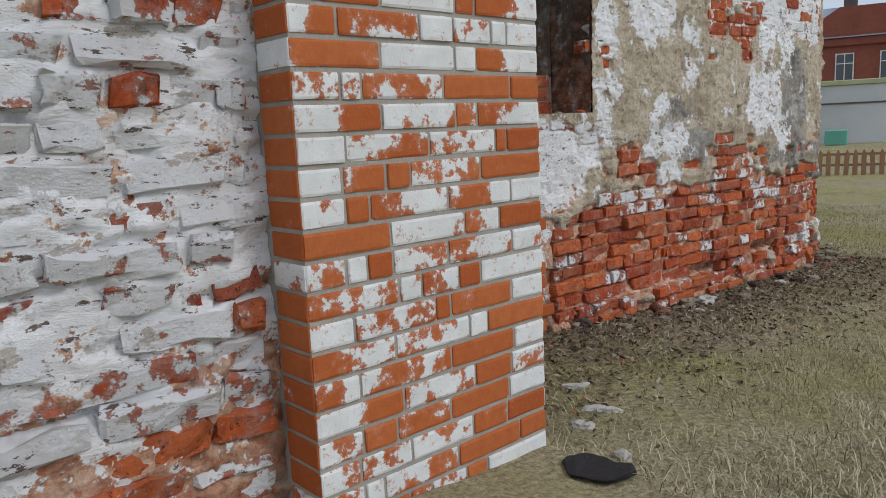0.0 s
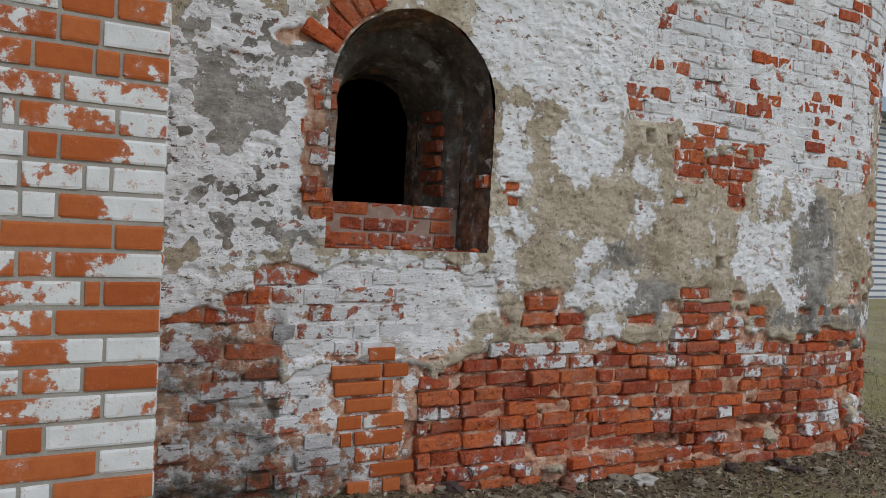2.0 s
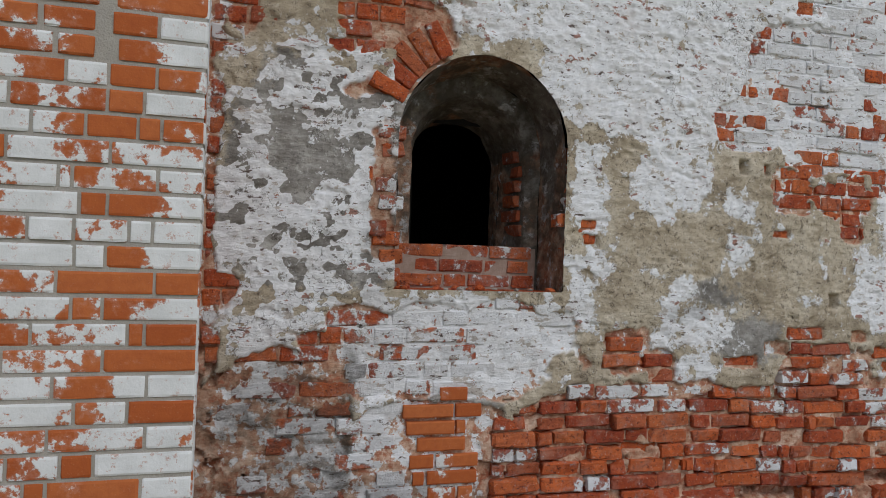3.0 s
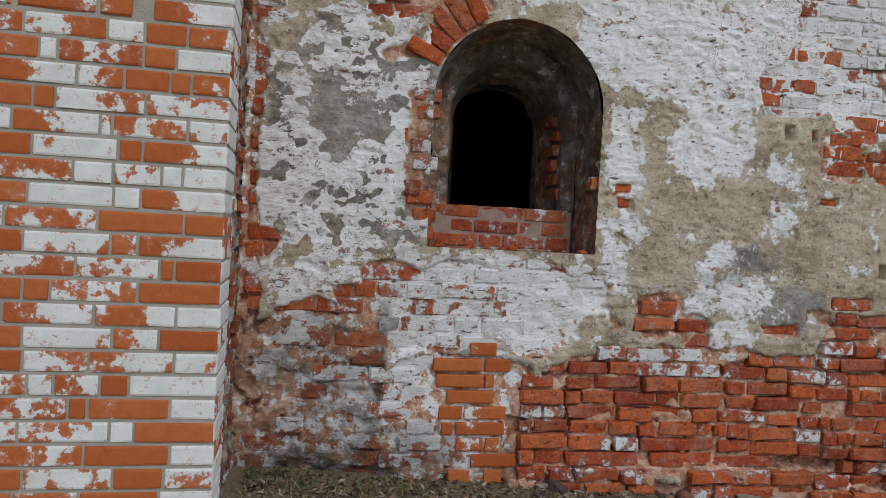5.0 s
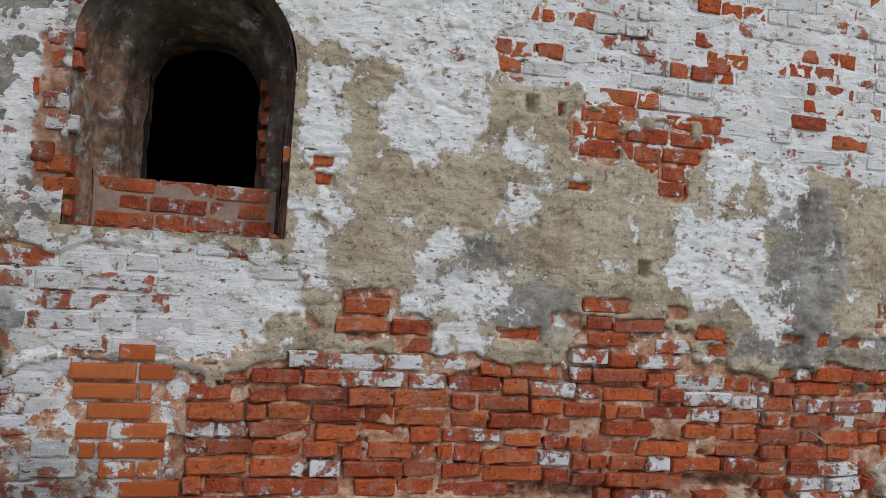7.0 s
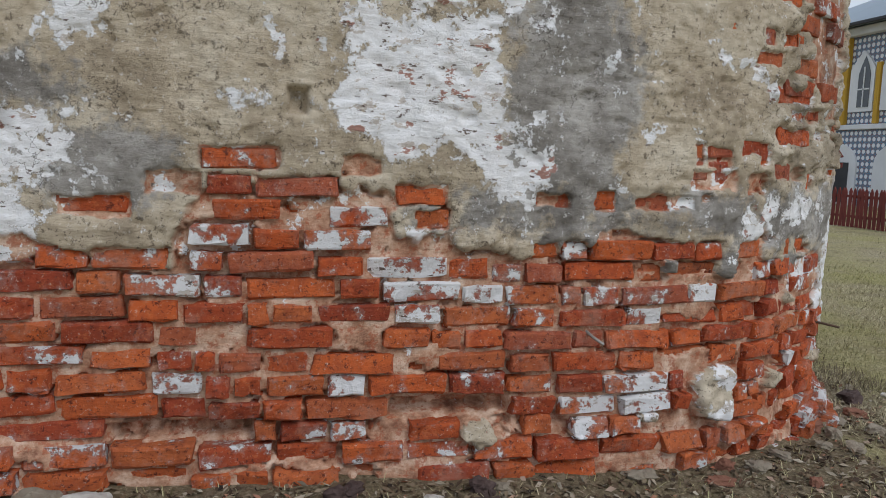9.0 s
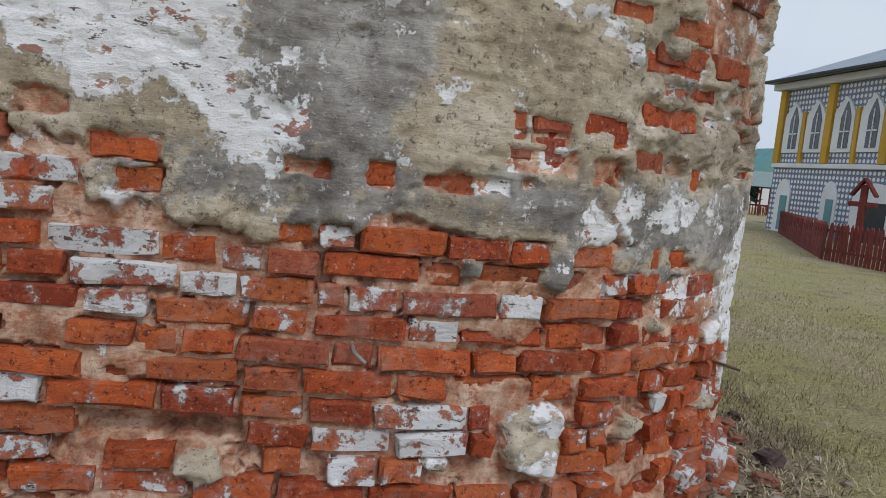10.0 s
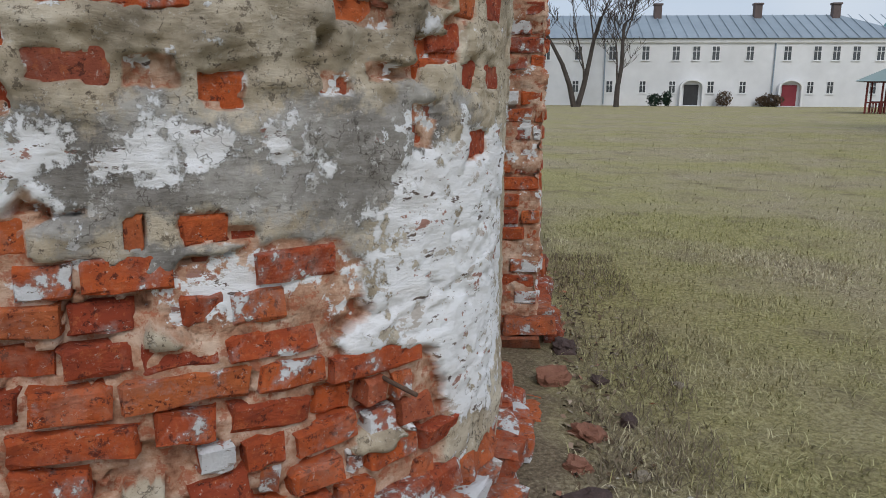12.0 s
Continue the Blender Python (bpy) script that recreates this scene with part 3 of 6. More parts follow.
def wall_depth(s, z, at):
    cover_t = 1 - np.clip((at["bare"] + 0.02) / 0.05, 0, 1)
    bed = -0.013 - 0.012 * np.clip((0.40 - z) / 0.2, 0, 1) * (s > 3.5) + 0.011 * fbm(s, z, 12.0, 4, 71) - 0.034 * (fbm(s, z * 1.8, 7.0, 4, 73) > 0.17) * np.clip((1.2 - z) / 0.3, 0, 1) * (at["paint"] < 0.4) + (0.012 + 0.020 * fbm(s, z, 4.0, 3, 75)) * np.clip(at["paint"] - 0.15, 0, 0.65)
    plaster = 0.012 + 0.012 * fbm(s, z, 3.0, 3, 81) + 0.009 * fbm(s, z * 1.6, 11.0, 4, 91) + 0.006 * fbm(s, z, 34.0, 2, 93)
    plaster = plaster + 0.008 * np.clip(-at["bare"] * 2, 0, 1) - 0.010 * (fbm(s, z * 2.2, 6.0, 3, 95) > 0.42)
    lump = (0.024 + 0.022 * fbm(s, z, 22.0, 4, 98)) * np.clip(ragged(s, z, COVER) * 4 + 0.8 * fbm(s, z, 12.0, 4, 99), 0, 1) + 0.045 * fbm(s, z * 1.4, 9.0, 5, 97) * np.clip(blobs(s, z, ERODED[:3] + [(2.3, 0.45, 0.36, 0.5)]) * 4, 0, 1)
    pits = 0.0
    for ms, mz, hs, hz in hollow:
        pits = np.maximum(pits, np.clip(np.minimum(hs - np.abs(s - ms), hz - np.abs(z - mz)) * 60 + 0.5, 0, 1))
    bed = bed + 0.035 * fbm(s, z * 1.6, 8.0, 5, 96) * np.clip(blobs(s, z, [(2.3, 0.42, 0.40, 0.52)]) * 4, 0, 1)
    return bed * (1 - cover_t) + (plaster + lump) * cover_t + swell(s, z) - 0.07 * pits


wall = thing("wall_round", "old brick wall with flaking limewash and patched render", "wall", kind="structure")
rng = np.random.default_rng(4)
def in_stretch(s, z):
    """Whether a place lies in the stretch whose courses are given one by one."""
    return COURSE_START < s < COURSE_END and z < course_z(-4.4, s)


bonds = [b for b in courses(rng, 1.9, 9.6, -0.575, 3.9, 0.0915, 0.295, 0.013, 0.2) if not (in_niche(np.array(b[0]), np.array(b[1]), 0.04) or (2.9 < b[0] < 3.38 and b[1] < 0.70) or (b[0] < 3.25 and b[1] > 2.1 and math.hypot(b[0] - 3.31, b[1] - 2.05) < 0.74) or in_stretch(b[0], b[1]))]
# single bricks laid open by fallen render: along the wall, height, half width, half height
OPENED_HIGH = [(5.3, 2.09, 0.06, 0.03), (5.56, 2.09, 0.08, 0.03), (5.33, 1.99, 0.11, 0.03), (5.91, 2.07, 0.21, 0.03), (5.75, 1.99, 0.12, 0.04), (5.54, 1.90, 0.13, 0.04), (5.32, 1.81, 0.14, 0.04), (5.75, 1.81, 0.10, 0.03),
               (5.76, 1.71, 0.07, 0.05), (5.23, 1.64, 0.06, 0.02), (5.07, 2.48, 0.12, 0.04), (4.88, 2.30, 0.06, 0.04), (5.99, 2.45, 0.09, 0.03), (6.01, 2.35, 0.06, 0.03), (6.47, 2.42, 0.14, 0.04), (6.61, 2.32, 0.09, 0.03),
               (6.78, 2.32, 0.07, 0.03), (6.69, 2.23, 0.05, 0.03), (6.65, 2.14, 0.06, 0.03), (6.95, 2.03, 0.08, 0.04), (3.94, 1.64, 0.05, 0.03), (3.95, 1.56, 0.04, 0.03), (2.0, 1.25, 0.06, 0.04)]
OPENED_CORNER = [(7.3, 1.08, 0.07, 0.04), (7.19, 1.09, 0.02, 0.04), (7.28, 0.99, 0.12, 0.04), (6.57, 0.91, 0.07, 0.03), (6.78, 0.91, 0.04, 0.035), (7.04, 0.90, 0.14, 0.03), (7.24, 0.92, 0.03, 0.02), (7.54, 0.98, 0.06, 0.04),
                 (7.79, 1.27, 0.07, 0.03), (7.98, 1.28, 0.07, 0.03), (7.8, 1.18, 0.13, 0.035), (8.02, 1.19, 0.06, 0.02), (7.8, 1.35, 0.14, 0.03), (8.06, 1.37, 0.06, 0.03), (7.57, 1.09, 0.04, 0.03), (8.0, 0.98, 0.05, 0.04),
                 (8.32, 1.16, 0.08, 0.03), (8.43, 1.26, 0.11, 0.035), (8.34, 1.35, 0.08, 0.035), (7.99, 0.68, 0.06, 0.02), (8.25, 1.0, 0.05, 0.035), (8.5, 0.90, 0.04, 0.05), (8.55, 1.08, 0.10, 0.035)]
hollow = [(5.34, 2.46, 0.05, 0.035), (5.5, 2.46, 0.07, 0.03), (4.97, 2.32, 0.02, 0.012), (4.95, 2.03, 0.025, 0.04), (5.11, 2.02, 0.012, 0.03), (5.63, 1.24, 0.03, 0.04), (8.22, 1.09, 0.02, 0.02)]
RAGGED = [(8.05, 1.45, 0.6, 0.55), (6.9, 2.75, 1.6, 0.6), (2.5, 2.5, 0.5, 0.4), (8.9, 2.0, 0.4, 1.2)]
laid = []
for k in range(-4, 12):
    s = COURSE_START
    for size, state in sized(COURSES.get(k, "")) + [(COURSE_END, "_")]:
        size = min(size, COURSE_END - s)
        if state == "_" and k >= 0:
            end = s + size
            while end - s > 0.07:
                run = min(float(rng.choice([0.15, 0.12, 0.09, 0.19] if s > 6.9 and k > 3 else [0.27, 0.27, 0.14, 0.19])) * rng.uniform(0.9, 1.1), end - s)
                laid.append((s + run / 2, float(course_z(k, s + run / 2)), run - 0.016, str(rng.choice(["o", "o", "o", "p", "d"])), k, True))
                s += run
            s = end
            continue
        if state != "_":
            laid.append((s + size / 2, float(course_z(k, s + size / 2)), size - 0.015, state, k, False))
        s += size
chipped = list(OPENED_HIGH + OPENED_CORNER)
for s, z, length, state, k, loose in laid:
    if state == "n":
        hollow.append((s, z, length / 2, 0.036))
    elif k < 0 or (not loose and layer_bare(np.array(s), np.array(z)) < 0.12):
        chipped.append((s, z, length / 2, 0.036))
for s, z, length, height in bonds:
    if blobs(np.array(s), np.array(z), RAGGED) > 0 and rng.random() < (0.42 if z < 1.8 else 0.16):
        chipped.append((s + rng.normal(0, 0.02), z + rng.normal(0, 0.006), length * rng.uniform(0.25, 0.52), height * rng.uniform(0.3, 0.5)))
skin = surface_grid("wall_skin", wall_line, 1.87, 9.6, -0.6, 3.9, 0.0095, wall_depth, wall_layers, lambda s, z: ~in_niche(s, z), None, hug_niche)
skin.parent = wall
singles, rest = [], []
for s, z, hs, hz in OPENED_HIGH + OPENED_CORNER:
    pts, faces = lay_brick(wall_line, rng, s, z, 2 * hs + 0.02, 2 * hz + 0.012, rng.normal(-0.014, 0.005) + float(swell(np.array(s), np.array(z))), 0.006, 0.004, rng.normal(0, 0.02))
    rest.append((pts, faces, {"paint": float(rng.choice([0.03, 0.08, 0.25])), "grime": 0.0}))
DEPTHS = {"o": (0.003, 0.009), "p": (0.004, 0.006), "w": (0.005, 0.006), "k": (-0.022, 0.004), "d": (-0.038, 0.006)}
COATS = {"o": (0.02, 0.20), "p": (0.26, 0.40), "w": (0.50, 0.66), "k": (0.0, 0.05), "d": (0.0, 0.1)}
for s, z, length, state, k, loose in laid:
    if state == "n" or (loose and (layer_bare(np.array(s), np.array(z)) < -0.05 or blobs(np.array(s), np.array(z), COVER) > 0)):
        continue
    low = k > 5
    d = rng.normal(*DEPTHS[state]) + float(swell(np.array(s), np.array(z))) + (rng.normal(0, 0.012) if low else 0.0)
    broken = s > 7.45 and z < 0.3
    pts, faces = lay_brick(wall_line, rng, s, z + rng.normal(0, 0.003), length * rng.uniform(0.97, 1.0) * (0.9 if broken else 1), 0.071 * rng.uniform(0.92, 1.08), d, 0.013 if k > 1 else 0.008, 0.0075 if k > 1 else 0.005, rng.normal(0, 0.06 if broken else 0.018))
    item = (pts, faces, {"paint": rng.uniform(*COATS[state]), "grime": 0.42 if state == "k" else 0.0})
    (rest if loose or len(singles) >= 300 else singles).append(item)
open_at = np.array([(c[0], c[1]) for c in chipped])
for s, z, length, height in bonds:
    probe_s, probe_z = s + np.array([-0.4, 0, 0.4]) * length, np.full(3, z)
    laid_open = np.min(np.hypot((open_at[:, 0] - s) / 3.4, open_at[:, 1] - z)) < 0.055
    if not laid_open and max(np.max(layer_bare(probe_s, probe_z)), np.max(layer_limed(probe_s, probe_z))) < -0.06:
        continue
    paint = float(layer_paint(np.array(s), np.array(z)))
    mauve = 1.9 < s < 2.66 and z < 0.95
    worn = z < 0.75 and s > 2.7
    d = rng.normal(0.002, 0.009 if worn else 0.005) - (0.016 if rng.random() < (0.18 if worn else 0.04) else 0) + float(swell(np.array(s), np.array(z)))
    if paint > 0.45 and not worn:
        d = 0.45 * (d - float(swell(np.array(s), np.array(z)))) + float(swell(np.array(s), np.array(z))) - 0.001
    if blobs(np.array(s), np.array(z), ERODED) > 0 and rng.random() < 0.55:
        continue
    if mauve:
        d -= 0.004
        if rng.random() < 0.6:
            continue
    if z < 0.15 and rng.random() < 0.2:
        d -= 0.02
    broken = s > 7.45 and z < 0.36
    if broken:
        white_add, length, tilt = rng.choice([0, 0, 0.14]), length * rng.uniform(0.6, 0.95), rng.normal(0, 0.09)
        d += rng.normal(0.004, 0.014)
    else:
        white_add, tilt = 0.0, rng.normal(0, 0.022)
    pts, faces = lay_brick(wall_line, rng, s, z + rng.normal(0, 0.002), length * rng.uniform(0.97, 1.01), height * rng.uniform(0.95, 1.04), d, 0.008 if worn else 0.005, 0.0055 if worn else 0.004, tilt)
    white = (min(paint, 0.3) if broken else paint) + rng.normal(0, 0.15) + white_add
    roll = rng.random()
    if roll < 0.08:
        white += 0.06 if broken else 0.22
    elif not worn and s > 2.7 and roll > 0.87:
        white -= 0.3
    if laid_open:
        white = rng.uniform(0, 0.22)
        d -= 0.005
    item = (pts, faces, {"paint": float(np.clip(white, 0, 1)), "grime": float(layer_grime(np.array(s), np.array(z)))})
    rest.append(item)
# worn footing that spreads out under the rounded corner
for k in range(4):
    s = 8.05 + rng.uniform(0, 0.1)
    while s < 9.55:
        length = rng.uniform(0.14, 0.30)
        out = 0.19 - 0.055 * k + rng.normal(0, 0.018)
        pts, faces = lay_brick(wall_line, rng, s + length / 2, -0.345 + 0.085 * k + rng.normal(0, 0.008), length - 0.012, 0.078, out * min(1, (s - 7.9) / 0.5), 0.016, 0.010, rng.normal(0, 0.05))
        rest.append((pts, faces, {"paint": float(rng.choice([0.15, 0.38, 0.5])), "grime": float(rng.uniform(0.05, 0.28))}))
        s += length

# ---- ground ----
def ground_material():
    n = Nodes("dry_turf")
    straw = n.ramp(n.noise(45, 9, 0.8), (0.36, (0.09, 0.07, 0.045)), (0.48, (0.29, 0.24, 0.155)), (0.62, (0.55, 0.49, 0.34)))
    green = n.ramp(n.noise(38, 9, 0.8, shift=4), (0.36, (0.10, 0.093, 0.04)), (0.5, (0.315, 0.285, 0.12)), (0.64, (0.52, 0.48, 0.25)))
    col = n.mix(n.step(n.noise(0.35, 5, 0.65), 0.40, 0.60, 0.1, 0.95), straw, green)
    col = n.mix(n.step(n.noise(1.6, 5, 0.7, shift=2), 0.52, 0.68, 0, 0.55), col, (0.13, 0.10, 0.07))
    litter = n.step(n.math("ADD", n.attr("litter"), n.math("MULTIPLY", n.math("SUBTRACT", n.noise(5, 7, 0.7, shift=8), 0.5), 1.6)), 0.35, 0.75, 0, 0.75)
    col = n.mix(litter, col, n.ramp(n.noise(60, 8, 0.8, shift=3), (0.36, (0.035, 0.026, 0.02)), (0.5, (0.14, 0.10, 0.07)), (0.64, (0.34, 0.28, 0.21))))
    n.relief(n.noise(45, 5, 0.7), 0.03, 0.8)
    return n.done(col, 1.0)


TURF = ground_material()
edges = np.concatenate([-np.geomspace(0.5, 1500, 30)[::-1], np.linspace(-0.3, 14, 190), 14 + np.geomspace(0.3, 1500, 34)])
gx, gy = np.meshgrid(edges, edges - 3.0, indexing="ij")
gz = ground_z(gx, gy) + 0.02 * fbm(gx, gy, 1.2, 3, 5) + 0.012 * fbm(gx, gy, 7.0, 3, 6)


def litter_at(x, y):
    """Dead leaves, chips and soil by the foot of the walls."""
    gap = np.where(x < 8.2, FACE_Y - y, np.maximum(np.hypot(np.maximum(x - 8.4, 0), np.maximum(3.6 - y, 0)), 0))
    return np.clip(1.05 - gap / np.where(x < 8.2, 1.45, 0.8), 0, 1)


gi, gj = np.meshgrid(np.arange(len(edges) - 1), np.arange(len(edges) - 1), indexing="ij")
gk = gi * len(edges) + gj
ground = put("ground", mesh_of("ground", np.stack([gx, gy, gz], -1).reshape(-1, 3), np.stack([gk, gk + len(edges), gk + len(edges) + 1, gk + 1], -1).reshape(-1, 4), True, {"litter": litter_at(gx, gy).reshape(-1)}), TURF)
tagged(ground, "dry straw and olive lawn with bare earth patches", "ground", kind="structure")

# ---- pier ----
PX0, PX1, PY = 0.98, 1.91, 1.638
pier = thing("pier", "rebuilt orange brick pier with flaking white paint and grey joints", "pier", kind="structure")
part("pier_core", box_bm(PX0 + 0.006, PX1 - 0.006, PY + 0.006, 1.94, -0.2, 4.2), GREY_MORTAR, pier)
pier_bricks = []
rng = np.random.default_rng(9)


def pier_front(s):
    s = np.asarray(s, float)
    return s, PY + 0 * s, np.zeros_like(s), -np.ones_like(s)


def pier_side(s):
    s = np.asarray(s, float)
    return PX1 + 0 * s, s, np.ones_like(s), np.zeros_like(s)


def pier_near(s):
    s = np.asarray(s, float)
    return PX0 + 0 * s, -s, -np.ones_like(s), np.zeros_like(s)


PITCH = 0.0815
# Courses of the pier upwards: sizes in centimetres and the paint: o bare, p patchy, m mostly painted, w white, a white at its start, z white at its end;
# b an old brick, g a gap filled with mortar
PIER_ROWS = ["14m 19m 26m 16o 20o", "15p 12o 21p 26o 18w", "27a 26m 15o 15m", "15m 34m 28o 15w", "28p 29p 8w 27o", "14w 28p 6o 26o 15w", "29p 8p 14m 9o 28w", "13m 7w 9o 21p 28m 15w", "28o 28w 15m 20o", "14w 8o 29m 27p 15w",
             "14w 15o 9o 29m 29o", "15w 29m 27m 5o 16o", "28a 28m 9p 29z", "15p 7w 30m 29o 14o", "29o 28w 9w 29z", "15a 28p 13w 16p 7w 15w", "29o 27w 8o 28z", "16o 7w 28z 4m 25m 14p", "29o 7o 29m 28m", "15o 27z 15p 15o 7o 13p",
             "14p 17o 6w 28p 11o 19w", "12w 13p 26a 12w 14o 15p", "23b 27b 12b 6g 28z", "30b 14b 16b 4g 14o 15w", "14b 27b 20b 4g 28p", "27b 16b 15b 5g 14o 15w"]
PAINTS = {"o": (0.06, 0.06), "p": (0.40, 0.50), "m": (0.55, 0.54), "w": (0.86, 0.84), "a": (0.95, 0.14), "z": (0.08, 0.95), "b": (0.36, 0.40)}
for row in range(-6, 48):
    z = 0.265 + row * PITCH
    words = sized(PIER_ROWS[row] if 0 <= row < len(PIER_ROWS) else PIER_ROWS[(row * 7) % 20])
    sizes = [size for size, _ in words]
    fill = (PX1 - PX0) / sum(sizes)
    x = PX0
    for size, state in words:
        end = x + size * fill
        if state != "g":
            old = state == "b"
            pts, faces = lay_brick(pier_front, rng, (x + end) / 2, z, end - x - (0.016 if old else 0.011), PITCH - (0.017 if old else 0.014), rng.normal(0, 0.0014), 0.005 if old else 0.0022, 0.002 if old else 0.0008)
            lo, hi = PAINTS[state]
            run = np.clip((pts[:, 0] - x) / (end - x), 0, 1)
            run = np.clip((run - 0.25) * 2.2, 0, 1) if state in "az" else run
            pier_bricks.append((pts, faces, {"paint": np.clip(lo + (hi - lo) * run + rng.normal(0, 0.05), 0, 1)}))
        x = end
    for line, lo, hi, pale in ((pier_side, PY + 0.004, 1.94, 0.97), (pier_near, -1.80, -PY - 0.004, 0.06)):
        pts, faces = lay_brick(line, rng, (lo + hi) / 2, z, hi - lo - 0.003, PITCH - 0.013, rng.normal(0, 0.001), 0.0016, 0.0006)
        pier_bricks.append((pts, faces, {"paint": np.full(len(pts), pale if rng.random() < 0.75 else 0.55)}))


# ---- old wall beside the pier, and the flank behind the pier ----
def side_layers(s, z):
    bare = 0.35 + 0.3 * fbm(s, z, 4, 4, 12)
    paint = np.clip(0.80 + 0.5 * fbm(s, z, 3, 4, 13) - 1.1 * np.clip(0.8 - z, 0, 0.5), 0, 1)
    # blotchy dark tone, deepening over the last 12 cm before the pier
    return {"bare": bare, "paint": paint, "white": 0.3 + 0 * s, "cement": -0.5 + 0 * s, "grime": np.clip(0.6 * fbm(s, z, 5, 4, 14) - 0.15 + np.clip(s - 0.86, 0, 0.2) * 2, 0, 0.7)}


def side_depth(s, z, at):
    return -0.004 + 0.028 * fbm(s, z * 1.5, 6, 5, 15) + 0.016 * fbm(s, z * 1.6, 18, 4, 18) - 0.02 * (fbm(s, z * 2.5, 5, 4, 19) > 0.3)


def flank_layers(s, z):
    return {"bare": 0.3 * fbm(s, z, 4, 4, 16), "paint": 0.30 + 0.3 * fbm(s, z, 4, 4, 17), "white": 0.1 + 0.4 * fbm(s, z, 5, 4, 18), "cement": 0.2 + 0 * s,
            "grime": np.clip(0.52 + 0.8 * fbm(s, z, 4, 4, 19), 0, 0.9)}


side_wall = thing("wall_side", "old thickly limewashed brick wall with flaking patches", "wall", kind="structure")
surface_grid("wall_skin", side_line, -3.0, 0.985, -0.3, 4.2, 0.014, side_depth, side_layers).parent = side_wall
flank_wall = thing("wall_flank", "grimy old brick return wall behind the pier", "wall", kind="structure")
surface_grid("wall_skin", flank_line, 1.93, 2.87, -0.3, 4.2, 0.012, side_depth, flank_layers).parent = flank_wall
side_rest, flank_rest, beyond_rest = [], [], []
for s, z, length, height in courses(rng, -2.6, 0.95, -0.2, 3.4, 0.098, 0.30, 0.02):
    d = rng.normal(0.006, 0.013) - (0.03 if rng.random() < 0.1 else 0)
    pts, faces = lay_brick(side_line, rng, s, z, length, height, d, 0.016, 0.012, rng.normal(0, 0.04))
    side_rest.append((pts, faces, {"paint": float(np.clip(0.70 + rng.normal(0, 0.2) - (0.5 if rng.random() < 0.15 else 0) - 0.8 * max(0, 0.62 - z), 0, 1)), "grime": 0.0}))
for s, z, length, height in courses(rng, 1.95, 2.83, -0.2, 3.4, 0.083, 0.275, 0.018):
    pts, faces = lay_brick(flank_line, rng, s, z, length, height, rng.normal(0, 0.010), 0.009, 0.005)
    flank_rest.append((pts, faces, {"paint": float(np.clip(rng.normal(0.28, 0.2), 0, 1)), "grime": float(np.clip(rng.normal(0.45, 0.2), 0, 1))}))

# ---- buttress beyond the corner ----
beyond = thing("wall_beyond", "weathered red brick buttress beyond the rounded corner", "wall", kind="structure")


def beyond_layers(s, z):
    return {"bare": 0.5 + 0 * s, "paint": np.clip(0.25 + 0.3 * fbm(s, z, 4, 4, 26), 0, 1), "white": 0 * s, "cement": 0 * s, "grime": np.clip(0.3 * fbm(s, z, 4, 4, 29), 0, 0.6)}


surface_grid("wall_skin", beyond_line, 0.0, 2.6, -0.7, 4.2, 0.02, side_depth, beyond_layers).parent = beyond
for s, z, length, height in courses(rng, 0.0, 0.5, -0.5, 3.0, 0.083, 0.275, 0.016):
    pts, faces = lay_brick(beyond_line, rng, s, z, length, height, rng.normal(0, 0.012), 0.008, 0.004)
    beyond_rest.append((pts, faces, {"paint": float(np.clip(rng.normal(0.28, 0.2), 0, 1)), "grime": 0.1}))
for s, z, length, height in courses(rng, 0.51, 2.6, -0.5, 3.0, 0.083, 0.275, 0.016):
    pts, faces = lay_brick(beyond_line, rng, s, z, length, height, rng.normal(0, 0.012), 0.008, 0.004)
    beyond_rest.append((pts, faces, {"paint": float(np.clip(rng.normal(0.28, 0.2), 0, 1)), "grime": 0.1}))
for k in range(3):
    s = 0.05
    while s < 2.4:
        length = rng.uniform(0.15, 0.30)
        pts, faces = lay_brick(beyond_line, rng, s + length / 2, -0.345 + 0.085 * k, length - 0.012, 0.078, 0.16 - 0.05 * k + rng.normal(0, 0.02), 0.016, 0.010, rng.normal(0, 0.05))
        beyond_rest.append((pts, faces, {"paint": float(rng.choice([0.05, 0.3])), "grime": float(rng.uniform(0.25, 0.6))}))
        s += length

# ---- window niche ----
def arch_ring(mid, half, base, spring, y, count=44):
    """Points of an arched outline at depth y, from the left foot over the crown to the right foot."""
    pts = [(mid - half, y, base + (spring - base) * k / 12) for k in range(12)]
    pts += [(mid - half * math.cos(math.pi * k / 20), y, spring + half * 0.98 * math.sin(math.pi * k / 20)) for k in range(21)]
    pts += [(mid + half, y, spring - (spring - base) * k / 12) for k in range(1, 13)]
    return np.array(pts)


